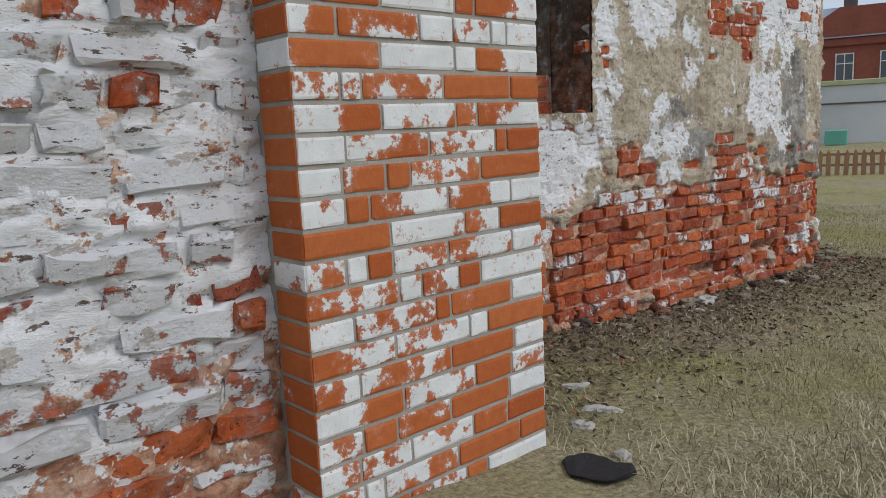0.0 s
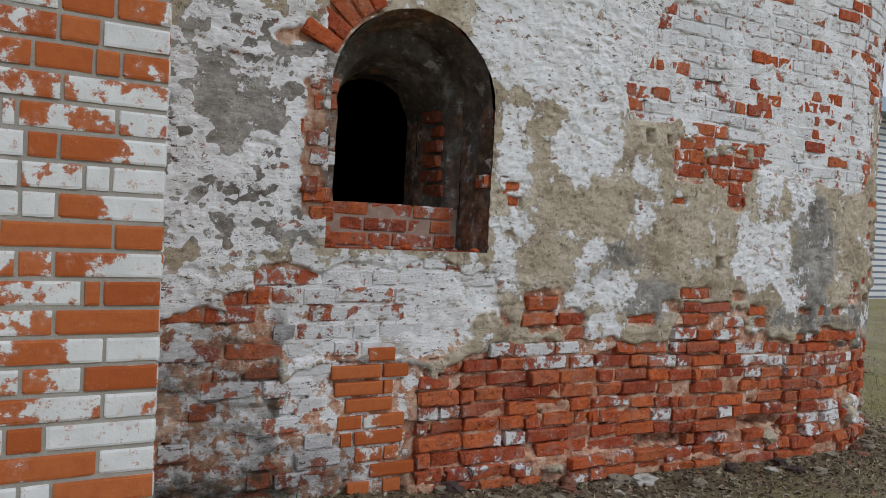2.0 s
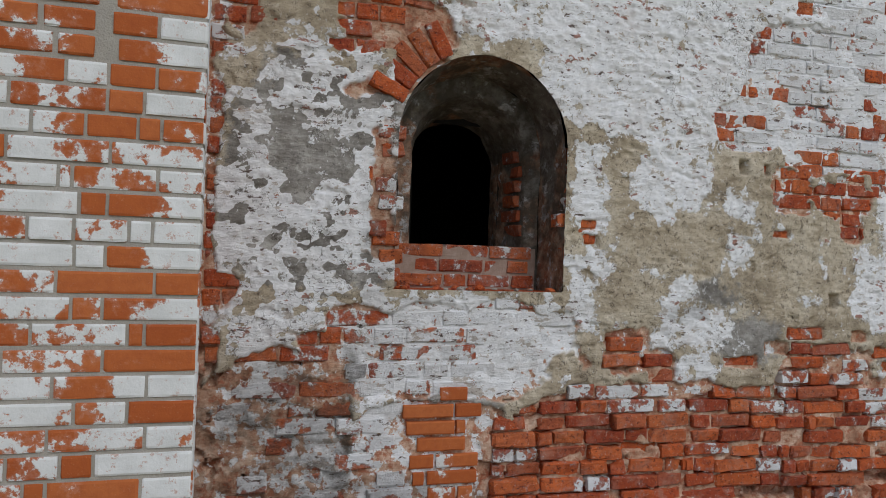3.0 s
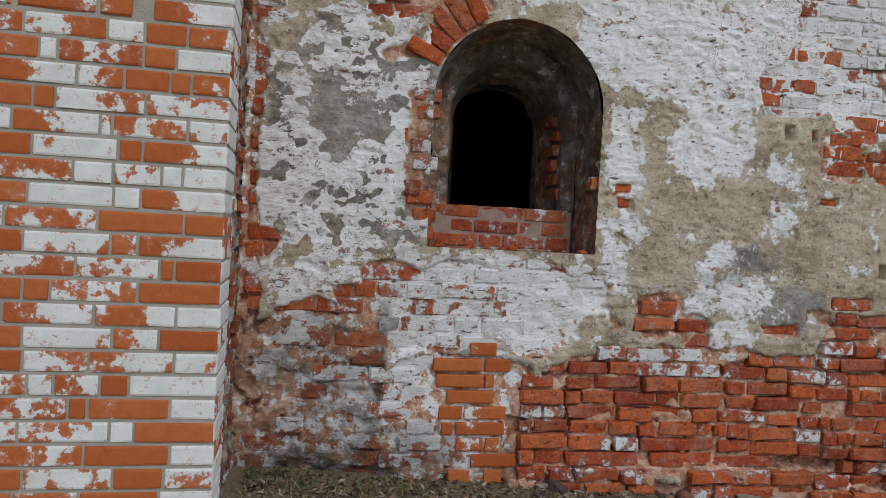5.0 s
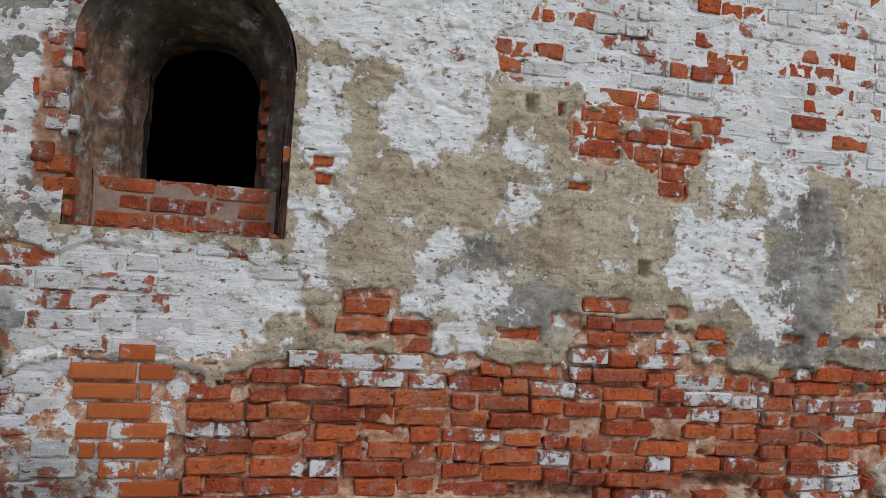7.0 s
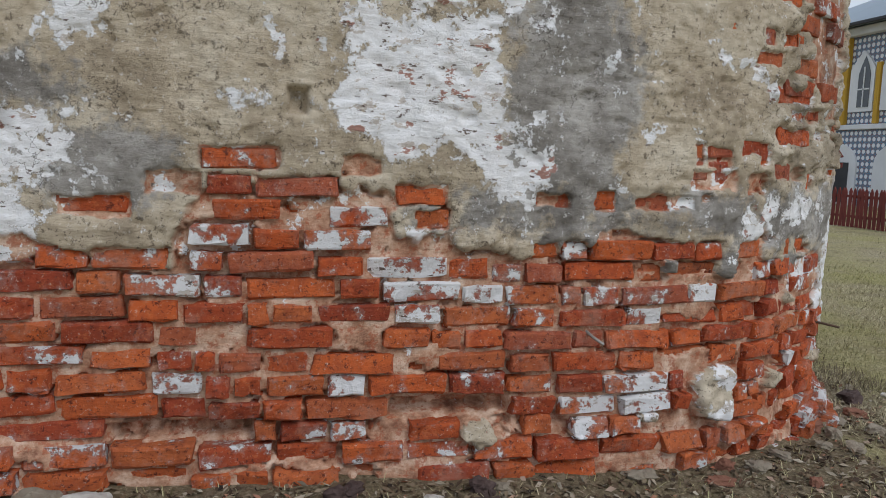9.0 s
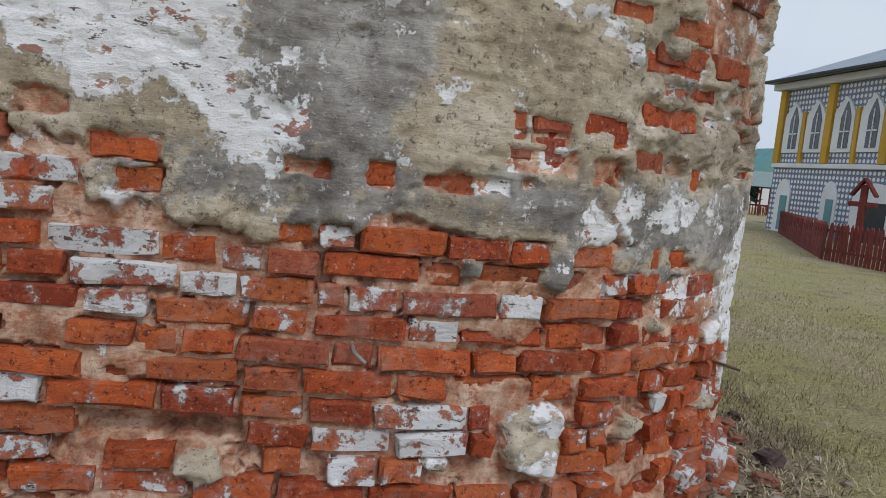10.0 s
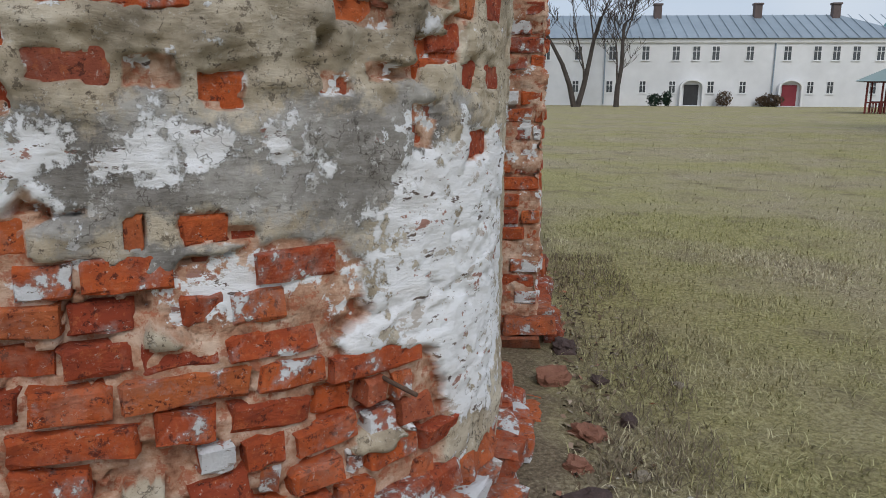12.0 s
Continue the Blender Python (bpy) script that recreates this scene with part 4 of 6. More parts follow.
def loft(name, rings, material, parent, rough, seed, grime, label="", steps=7):
    """A skin through arched rings, with uneven plaster on it."""
    rows = []
    for a, b in zip(rings[:-1], rings[1:]):
        for k in range(steps):
            rows.append(a + (b - a) * k / steps)
    rows.append(rings[-1])
    grid = np.array(rows)
    n_r, n_p = grid.shape[:2]
    run = np.arange(n_p)[None, :] * 0.06 + 0 * grid[..., 0]
    dent = rough * fbm(run, grid[..., 1], 6.0, 4, seed) + rough * 0.5 * (fbm(run * 2, grid[..., 1] * 2, 8.0, 3, seed + 3) > 0.35)
    mid = np.array([3.31, 0, 1.9])
    away = grid - mid
    away[..., 1] = 0
    away /= np.linalg.norm(away, axis=-1, keepdims=True)
    grid = grid + away * dent[..., None]
    i, j = np.meshgrid(np.arange(n_r - 1), np.arange(n_p - 1), indexing="ij")
    k = i * n_p + j
    faces = np.stack([k, k + 1, k + n_p + 1, k + n_p], -1).reshape(-1, 4)
    size = n_r * n_p
    # reveals are coloured dark, less so low on the left side
    low_left = np.clip((3.2 - grid[..., 0]) / 0.3, 0, 1) * np.clip((2.25 - grid[..., 2]) / 0.4, 0, 1)
    dark_amt = np.clip(grime + 0.08 - 0.14 * low_left + 0.45 * fbm(run, grid[..., 1], 5.0, 4, seed + 7), 0, 1).reshape(-1)
    at = {"bare": (0.4 * low_left + 0.5 * fbm(run, grid[..., 1], 4.0, 4, seed + 9)).reshape(-1), "paint": np.full(size, 0.30), "white": np.full(size, -0.4), "cement": np.full(size, 0.3), "grime": dark_amt}
    return put(name, mesh_of(name, grid.reshape(-1, 3), faces, True, at), material, parent, label)


window = thing("window_1", "arched open window niche with sooty reveals and no glass", "window", kind="structure")
OUTER = arch_ring(3.31, 0.478, 1.26, 2.05, FACE_Y - 0.004)
SECOND = arch_ring(3.325, 0.435, 1.26, 2.04, 3.12)
STEP = arch_ring(3.335, 0.350, 1.26, 2.02, 3.15)
INNER = arch_ring(3.345, 0.285, 1.26, 2.005, 3.46)
BACK = arch_ring(3.345, 0.285, 1.26, 2.005, 3.62)
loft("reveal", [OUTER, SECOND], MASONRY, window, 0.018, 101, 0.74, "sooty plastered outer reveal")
# coloured a little darker than the outer reveal
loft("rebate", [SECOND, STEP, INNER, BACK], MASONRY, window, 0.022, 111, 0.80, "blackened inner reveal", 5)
part("sill", box_bm(2.83, 3.79, FACE_Y + 0.02, 3.14, 1.10, 1.262, 0.006), OLD_BRICK, window, "crumbled brick sill")
rng = np.random.default_rng(12)


def jamb_line_left(s):
    s = np.asarray(s, float)
    return 2.885 + 0 * s, s, np.ones_like(s), np.zeros_like(s)


def jamb_line_right(s):
    s = np.asarray(s, float)
    return 3.655 + 0 * s, -s, -np.ones_like(s), np.zeros_like(s)


def parapet_line(s):
    s = np.asarray(s, float)
    return s, 3.10 + 0 * s, np.zeros_like(s), -np.ones_like(s)


window_bricks = []
part("parapet_core", box_bm(2.90, 3.74, 3.108, 3.46, 1.262, 1.50), simple("dirty_mortar", (0.26, 0.17, 0.13), (0.56, 0.45, 0.39), 30, 0.95, 0.006), window)
for row in range(3):
    s = 2.91 + (0.10 if row % 2 else 0.0)
    while s < 3.72:
        length = float(rng.choice([0.27, 0.27, 0.14]))
        end = min(s + length, 3.735)
        if end - s > 0.05:
            pts, faces = lay_brick(parapet_line, rng, (s + end) / 2, 1.268 + row * 0.082 + 0.041, end - s - 0.014, 0.068, rng.normal(0, 0.004), 0.004, 0.003)
            window_bricks.append((pts, faces, {"paint": float(rng.choice([0.2, 0.36, 0.5])), "grime": 0.2}))
        s = end
for row in range(10):
    z = 1.52 + row * 0.088
    if z < 2.25:
        for line, lo, hi in ((jamb_line_left, 3.14, 3.40), (jamb_line_right, -3.44, -3.16)):
            if rng.random() < 0.72:
                far_in = lo + 0.5 * (hi - lo)
                pts, faces = lay_brick(line, rng, far_in, z, (hi - lo) * rng.uniform(0.55, 0.95), 0.066, rng.normal(0.012, 0.014), 0.006, 0.005)
                # right-hand bricks are coloured darker than the left-hand ones
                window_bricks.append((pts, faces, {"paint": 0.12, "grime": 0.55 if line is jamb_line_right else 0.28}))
for k in range(26):
    chip = put("sill_chip", bpy.data.meshes.new("sill_chip"), None, window)
    bm = bmesh.new()
    bmesh.ops.create_icosphere(bm, subdivisions=1, radius=1.0)
    size = rng.uniform(0.008, 0.028)
    for v in bm.verts:
        v.co = Vector((v.co.x * size * 1.4, v.co.y * size, (v.co.z + 0.7) * size * 0.6)) * (1 + 0.4 * noise.noise(v.co * 1.5 + Vector((k, 0, 0))))
    bm.to_mesh(chip.data)
    bm.free()
    chip.data.materials.append(OLD_BRICK if k % 3 else GREY_MORTAR)
    chip.matrix_world = pose(rng.uniform(2.88, 3.76), rng.uniform(FACE_Y + 0.03, 3.08), 1.262, 0, 0, rng.uniform(0, 180))
# arch bricks over the left shoulder and bricks of the jamb
for k in range(5):
    a = radians(155 - k * 9.2)
    r = 0.475 + 0.112
    pts, faces = lay_brick(wall_line, rng, 3.31 + r * math.cos(a), 2.05 + r * math.sin(a), 0.20, 0.078, 0.012 + float(swell(np.array(2.95), np.array(2.45))) + rng.normal(0, 0.004), 0.006, 0.004, a)
    window_bricks.append((pts, faces, {"paint": 0.12, "grime": 0.05}))
for k in range(9):
    z = 1.34 + k * 0.0915
    if k not in (3, 6):
        pts, faces = lay_brick(wall_line, rng, 2.79 + rng.normal(0, 0.015), z, 0.13 * rng.uniform(0.7, 1.1), 0.072, rng.normal(0.004, 0.006) + float(swell(np.array(2.79), np.array(z))), 0.007, 0.005, rng.normal(0, 0.05))
        window_bricks.append((pts, faces, {"paint": float(rng.choice([0.1, 0.3, 0.5])), "grime": 0.1}))
for k in range(7):
    if k != 2:
        pts, faces = lay_brick(wall_line, rng, 3.835 + rng.normal(0, 0.01), 1.48 + k * 0.0915, 0.085, 0.072, rng.normal(-0.006, 0.004), 0.006, 0.005)
        window_bricks.append((pts, faces, {"paint": float(rng.choice([0.15, 0.35, 0.5])), "grime": 0.1}))

# new bricks let into the foot of the wall
PATCH_ROWS = [(0.72, ((3.18, 0.15),)), (0.632, ((3.045, 0.27), (3.265, 0.14))), (0.545, ((3.06, 0.26), (3.225, 0.05))), (0.458, ((3.12, 0.26),)), (0.37, ((3.015, 0.13), (3.21, 0.23))),
              (0.283, ((3.0, 0.06), (3.185, 0.27))), (0.196, ((3.13, 0.15), (3.26, 0.08))), (0.108, ((3.27, 0.25),)), (0.02, ((3.27, 0.10), (3.08, 0.12)))]
patch_bricks = []
for z, row in PATCH_ROWS:
    for s, length in row:
        pts, faces = lay_brick(wall_line, rng, s, z, length, 0.068, 0.010, 0.003, 0.0012)
        patch_bricks.append((pts, faces, {"paint": float(rng.choice([0.05, 0.1, 0.3])), "grime": 0.0}))

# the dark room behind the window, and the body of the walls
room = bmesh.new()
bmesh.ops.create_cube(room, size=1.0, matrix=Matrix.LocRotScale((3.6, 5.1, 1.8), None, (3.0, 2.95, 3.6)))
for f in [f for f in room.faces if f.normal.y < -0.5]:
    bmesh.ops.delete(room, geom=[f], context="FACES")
# room shell; its darkness is put into the near-black colour
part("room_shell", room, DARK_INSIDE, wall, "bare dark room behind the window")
# unseen back sheet and top, added to keep light out of the room
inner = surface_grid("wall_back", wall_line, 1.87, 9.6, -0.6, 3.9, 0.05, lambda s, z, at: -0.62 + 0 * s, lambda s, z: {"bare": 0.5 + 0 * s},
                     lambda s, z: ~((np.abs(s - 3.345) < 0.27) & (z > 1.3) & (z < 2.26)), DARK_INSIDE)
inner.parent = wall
cap_s = np.linspace(1.87, 9.6, 60)
cap = np.concatenate([lift(wall_line, cap_s, 3.9, 0.02), lift(wall_line, cap_s, 3.9, -0.64)])
put("wall_top", mesh_of("wall_top", cap, [(k, k + 1, k + 61, k + 60) for k in range(59)]), GREY_MORTAR, wall)
# plain unseen slab and walls, added to close the building
part("roof_slab", box_bm(1.95, 8.2, 3.55, 7.3, 3.91, 4.05), GREY_MORTAR, wall)
part("back_wall", box_bm(1.65, 8.6, 7.35, 7.6, -0.5, 3.9), GREY_MORTAR, wall)
part("back_wall", box_bm(1.65, 1.85, 2.96, 7.34, -0.5, 3.9), GREY_MORTAR, wall)
part("wall_core", box_bm(-3.0, 0.99, 1.865, 2.6, -0.3, 4.2), GREY_MORTAR, side_wall)
part("wall_core", box_bm(0.99, 1.82, 1.945, 2.95, -0.3, 4.2), GREY_MORTAR, flank_wall)
part("wall_core", box_bm(8.0, 8.62, 5.42, 7.4, -0.7, 4.2), GREY_MORTAR, beyond)


# ---- loose things at the foot of the walls ----
def stone_mesh(rng, name, sx, sy, sz, blocky=0.5):
    """A broken lump, its base at height 0."""
    bm = bmesh.new()
    bmesh.ops.create_icosphere(bm, subdivisions=3, radius=1.0)
    seed = rng.uniform(0, 50)
    for v in bm.verts:
        c = v.co.copy()
        m = max(abs(c.x), abs(c.y), abs(c.z))
        c = c * (1 - blocky) + (c / m) * blocky * 0.8
        c *= 1 + 0.45 * noise.noise(c * 1.2 + Vector((seed, 0, 0))) + 0.28 * noise.noise(c * 3 + Vector((0, seed, 0)))
        v.co = Vector((c.x * sx, c.y * sy, max(c.z, -0.7) * sz + 0.6 * sz))
    me = bpy.data.meshes.new(name)
    bm.to_mesh(me)
    bm.free()
    return me


PALE_STONE = simple("pale_stone", (0.50, 0.47, 0.43), (0.76, 0.74, 0.71), 30, 0.95, 0.01)
DARK_STONE = simple("dark_stone", (0.05, 0.035, 0.035), (0.16, 0.11, 0.10), 25, 0.9, 0.01)
BRICK_STONE = simple("broken_brick", (0.20, 0.075, 0.05), (0.38, 0.20, 0.14), 25, 0.95, 0.01)
MORTAR_STONE = simple("mortar_lump", (0.24, 0.20, 0.15), (0.46, 0.41, 0.33), 22, 0.95, 0.012)
BLACK_PLASTIC = simple("black_rubber", (0.012, 0.012, 0.014), (0.03, 0.03, 0.033), 20, 0.55, 0.004)
RUST = simple("rusty_iron", (0.07, 0.045, 0.035), (0.22, 0.15, 0.11), 60, 0.75, 0.002, 0.4)
ZINC = simple("worn_zinc", (0.30, 0.29, 0.27), (0.55, 0.54, 0.51), 60, 0.5, 0.001, 0.6)
rng = np.random.default_rng(21)


def drop(name, label, category, material, x, y, sx, sy, sz, turn=0.0, sink=0.15, blocky=0.5, group=""):
    ob = put(name, stone_mesh(rng, name, sx, sy, sz, blocky), material)
    ob.matrix_world = pose(x, y, float(ground_z(x, y)) - sink * sz, 0, 0, turn)
    return tagged(ob, label, category, group)


for x, y, sx, sy, sz in ((2.58, 2.04, 0.06, 0.025, 0.02), (2.41, 1.77, 0.08, 0.028, 0.02), (2.20, 1.71, 0.05, 0.03, 0.02), (2.05, 1.42, 0.035, 0.025, 0.025), (2.35, 2.3, 0.05, 0.03, 0.02)):
    drop("plaster_fragment", "white broken plaster fragment lying on the dry grass", "rubble", PALE_STONE, x, y, sx, sy, sz, rng.uniform(0, 180), group="plaster fragments")
mat_bm = bmesh.new()
bmesh.ops.create_circle(mat_bm, cap_ends=True, radius=0.10, segments=26)
made = bmesh.ops.extrude_face_region(mat_bm, geom=mat_bm.faces[:])
bmesh.ops.translate(mat_bm, vec=(0, 0, 0.012), verts=[v for v in made["geom"] if isinstance(v, bmesh.types.BMVert)])
for v in mat_bm.verts:
    v.co *= 1 + 0.5 * noise.noise(v.co * 14 + Vector((3, 1, 0)))
    v.co.z += 0.012 * noise.noise(Vector((v.co.x, v.co.y, 0)) * 14)
me = bpy.data.meshes.new("rubber_scrap")
mat_bm.to_mesh(me)
mat_bm.free()
scrap = put("rubber_scrap", me, BLACK_PLASTIC)
scrap.matrix_world = pose(1.87, 1.40, float(ground_z(1.87, 1.40)) + 0.012, 0, 0, 20)
tagged(scrap, "black flat rubber scrap lying in the grass by the pier", "scrap")

drop("dark_lump", "dark purple burnt brick lump lying on the ground", "rubble", DARK_STONE, 8.80, 3.80, 0.085, 0.06, 0.05, 30)
for x, y, sx, sy, sz, m in ((8.62, 3.55, 0.10, 0.08, 0.05, 2), (8.52, 3.30, 0.09, 0.07, 0.05, 1), (8.78, 4.08, 0.08, 0.07, 0.05, 2), (8.85, 4.35, 0.10, 0.12, 0.05, 2),
                            (8.22, 3.08, 0.10, 0.07, 0.05, 1), (8.74, 4.85, 0.09, 0.14, 0.10, 2), (8.82, 5.3, 0.10, 0.15, 0.07, 0), (9.02, 4.5, 0.10, 0.06, 0.035, 0), (8.95, 4.9, 0.08, 0.06, 0.035, 0),
                            (9.0, 4.05, 0.05, 0.035, 0.03, 1), (9.12, 3.9, 0.04, 0.03, 0.02, 3), (9.05, 3.6, 0.05, 0.04, 0.025, 1), (9.3, 4.9, 0.045, 0.06, 0.03, 1), (8.95, 3.35, 0.05, 0.04, 0.03, 3)):
    kinds = ((DARK_STONE, "dark weathered stone"), (MORTAR_STONE, "grey mortar lump"), (BRICK_STONE, "broken red brick"), (PALE_STONE, "pale stone chip"))
    drop("rubble_piece", kinds[m][1] + " lying at the foot of the wall", "rubble", kinds[m][0], x, y, 0.62 * sx, 0.62 * sy, 0.6 * sz, rng.uniform(0, 180), 0.3, 0.6, "rubble at the foot of the wall")
for k in range(34):
    s = rng.uniform(3.4, 8.6)
    x, y, nx, ny = (float(q) for q in wall_line(s))
    out = abs(rng.normal(0.02, 0.16)) + 0.03
    size = rng.uniform(0.02, 0.055)
    m = rng.choice([0, 1, 1, 2, 2, 2, 3])
    drop("rubble_piece", kinds[m][1] + " lying at the foot of the wall", "rubble", kinds[m][0], x + nx * out, y + ny * out, size * rng.uniform(1, 1.8), size, size * rng.uniform(0.5, 0.9), rng.uniform(0, 180), 0.25, 0.6, "rubble at the foot of the wall")


def rod(name, label, points, radius, material, category):
    cu = bpy.data.curves.new(name, "CURVE")
    cu.dimensions, cu.bevel_depth, cu.bevel_resolution, cu.use_fill_caps = "3D", radius, 2, True
    sp = cu.splines.new("POLY")
    sp.points.add(len(points) - 1)
    for p, q in zip(sp.points, points):
        p.co = (*q, 1)
    ob = new(name, cu)
    cu.materials.append(material)
    return tagged(ob, label, category)


x, y, nx, ny = (float(q) for q in wall_line(8.37))
rod("iron_spike", "rusty iron spike sticking out of the brickwork", [(x - nx * 0.05, y - ny * 0.05, 0.275), (x + nx * 0.03, y + ny * 0.03, 0.27), (x + nx * 0.09 + 0.03, y + ny * 0.09, 0.255)], 0.006, RUST, "spike")
rod("nail", "bent pale nail sticking out of a brick", [(6.74, 2.86, 0.395), (6.745, 2.80, 0.385), (6.78, 2.775, 0.36)], 0.006, ZINC, "nail")

# ---- turf ----
def turf_blade_material():
    n = Nodes("grass_blades")
    vary = n.geometry.outputs["Random Per Island"]
    dry = n.ramp(vary, (0.0, (0.08, 0.06, 0.038)), (0.25, (0.28, 0.23, 0.14)), (0.55, (0.52, 0.46, 0.31)), (0.8, (0.70, 0.64, 0.47)), (1.0, (0.32, 0.30, 0.12)))
    lush = n.ramp(vary, (0.0, (0.12, 0.12, 0.045)), (0.5, (0.32, 0.30, 0.12)), (0.8, (0.40, 0.39, 0.17)), (1.0, (0.52, 0.47, 0.28)))
    return n.done(n.mix(n.step(n.noise(0.35, 5, 0.65), 0.44, 0.60), dry, lush), 0.9)


BLADES = turf_blade_material()


def behind_walls(x, y):
    limit = np.where(x < 1.95, 1.6, np.where(x < 8.2, FACE_Y + np.maximum(0, np.hypot(np.maximum(x - 6.8, 0), 0) ** 2 / 4.2), 1e3))
    inside = (x < 8.72) & (y > limit - 0.01)
    return inside | ((x < 8.75) & (y > 3.9)) | ((x > 8.2) & (x < 8.55) & (y > 3.5))


def blades(name, count, x0, x1, y0, y1, length, width, seed, label, thin=None, material=None):
    r = np.random.default_rng(seed)
    x, y = r.uniform(x0, x1, count), r.uniform(y0, y1, count)
    keep = ~behind_walls(x, y)
    if thin is not None:
        keep &= r.random(count) < thin(x, y)
    keep &= (r.random(count) > 0.8 * litter_at(x, y)) | (material is not None)
    keep &= fbm(x, y, 2.2, 3, 77) + r.uniform(-0.5, 0.5, count) > -0.22
    x, y = x[keep], y[keep]
    n = len(x)
    z = ground_z(x, y) + 0.02 * fbm(x, y, 1.2, 3, 5) + 0.012 * fbm(x, y, 7.0, 3, 6) - 0.002
    a, lean = r.uniform(0, 2 * math.pi, n), r.uniform(0.45, 1.45, n)
    size = length * r.uniform(0.4, 1.3, n)
    dx, dy = np.cos(a) * np.sin(lean), np.sin(a) * np.sin(lean)
    px, py = -np.sin(a) * width, np.cos(a) * width
    root = np.stack([x, y, z], -1)
    side = np.stack([px, py, 0 * px], -1)
    mid = root + np.stack([dx * 0.45, dy * 0.45, np.cos(lean) * 0.62], -1) * size[:, None]
    tip = root + np.stack([dx, dy, np.cos(lean) * 0.9], -1) * size[:, None]
    verts = np.stack([root - side, root + side, mid + side * 0.8, mid - side * 0.8, tip], 1).reshape(-1, 3)
    k = np.arange(n)[:, None] * 5
    me = bpy.data.meshes.new(name)
    quads, tris = (k + np.array([[0, 1, 2, 3]])), (k + np.array([[3, 2, 4]]))
    loops = np.concatenate([quads.reshape(-1), tris.reshape(-1)])
    starts = np.concatenate([np.arange(n) * 4, n * 4 + np.arange(n) * 3])
    me.vertices.add(len(verts))
    me.vertices.foreach_set("co", verts.reshape(-1))
    me.loops.add(len(loops))
    me.loops.foreach_set("vertex_index", loops.astype(np.int32))
    me.polygons.add(2 * n)
    me.polygons.foreach_set("loop_start", starts.astype(np.int32))
    me.update(calc_edges=True)
    return tagged(put(name, me, material or BLADES), label, "grass", kind="stuff")


blades("grass", 110000, 1.9, 9.0, -1.0, 3.6, 0.045, 0.0018, 31, "short dry straw-coloured grass by the wall")
blades("grass", 130000, 8.4, 13.5, 1.5, 10.0, 0.05, 0.0020, 32, "short dry straw-coloured lawn grass", lambda x, y: np.clip(1.25 - (np.hypot(x - 8.5, y - 1.7) - 2.5) / 7.5, 0.12, 1))
blades("grass", 50000, 8.7, 30, 8.0, 30.0, 0.06, 0.004, 33, "short olive lawn grass farther off")
def chips(name, count, seed, label, material):
    """Dead leaves, straw and crumbs strewn by the walls."""
    r = np.random.default_rng(seed)
    x, y = r.uniform(1.95, 10.0, count), r.uniform(0.8, 7.0, count)
    keep = ~behind_walls(x, y) & (r.random(count) < litter_at(x, y) ** 1.3)
    x, y = x[keep], y[keep]
    n = len(x)
    z = ground_z(x, y) + 0.02 * fbm(x, y, 1.2, 3, 5) + 0.012 * fbm(x, y, 7.0, 3, 6) + r.uniform(0.001, 0.012, n)
    a, long, wide = r.uniform(0, 6.28, n), r.uniform(0.006, 0.028, n), r.uniform(0.003, 0.011, n)
    ux, uy, tip = np.cos(a) * long, np.sin(a) * long, r.normal(0, 0.006, n)
    wx, wy, side = -np.sin(a) * wide, np.cos(a) * wide, r.normal(0, 0.004, n)
    c = np.stack([x, y, z], -1)
    u, w = np.stack([ux, uy, tip], -1), np.stack([wx, wy, side], -1)
    verts = np.stack([c - u, c - w, c + u, c + w + np.array([0, 0, 0.004])], 1).reshape(-1, 3)
    k = np.arange(n)[:, None] * 4
    faces = np.concatenate([k + np.array([[0, 1, 2]]), k + np.array([[0, 2, 3]])])
    return tagged(put(name, mesh_of(name, verts, faces), material), label, "litter", kind="stuff")


LITTER = Nodes("leaf_litter")
LITTER = LITTER.done(LITTER.ramp(LITTER.geometry.outputs["Random Per Island"], (0.0, (0.03, 0.022, 0.018)), (0.4, (0.12, 0.08, 0.05)), (0.7, (0.24, 0.19, 0.13)), (0.92, (0.40, 0.36, 0.29)), (1.0, (0.38, 0.13, 0.07))), 0.95)
chips("leaf_litter", 75000, 41, "brown dead leaves and brick crumbs by the wall", LITTER)
WITHERED = simple("withered_stalks", (0.08, 0.062, 0.045), (0.30, 0.245, 0.17), 20, 0.95, 0.001)
FRESH = simple("fresh_weeds", (0.035, 0.06, 0.015), (0.12, 0.17, 0.05), 20, 0.9, 0.001)
blades("weeds", 4200, 8.85, 9.35, 4.0, 7.6, 0.08, 0.0018, 34, "brown withered weeds along the wall", None, WITHERED)
blades("weeds", 900, 8.8, 9.3, 3.7, 4.6, 0.07, 0.0014, 36, "brown withered stalks by the footing", None, WITHERED)
blades("grass", 14000, 1.9, 4.6, -0.6, 1.7, 0.075, 0.0016, 37, "longer straw-coloured grass near the pier")
blades("weeds", 260, 1.95, 3.0, 2.55, 2.82, 0.10, 0.003, 35, "green weeds at the foot of the wall", None, FRESH)


# ---- far buildings ----
LIME_WALL = simple("distant_limewash", (0.66, 0.67, 0.69), (0.80, 0.81, 0.83), 1.2, 0.9, 0.01)
ROOF_METAL = simple("roof_sheet", (0.24, 0.30, 0.36), (0.36, 0.42, 0.48), 0.8, 0.5, 0.004, 0.2)
GREEN_SHEET = simple("green_roof", (0.20, 0.28, 0.28), (0.29, 0.36, 0.36), 1.0, 0.6, 0.004)
TEAL = simple("teal_boards", (0.11, 0.27, 0.28), (0.18, 0.36, 0.36), 2.0, 0.7, 0.004)
DARK_DOOR = simple("dark_door", (0.03, 0.032, 0.035), (0.07, 0.07, 0.075), 3, 0.6, 0.004)
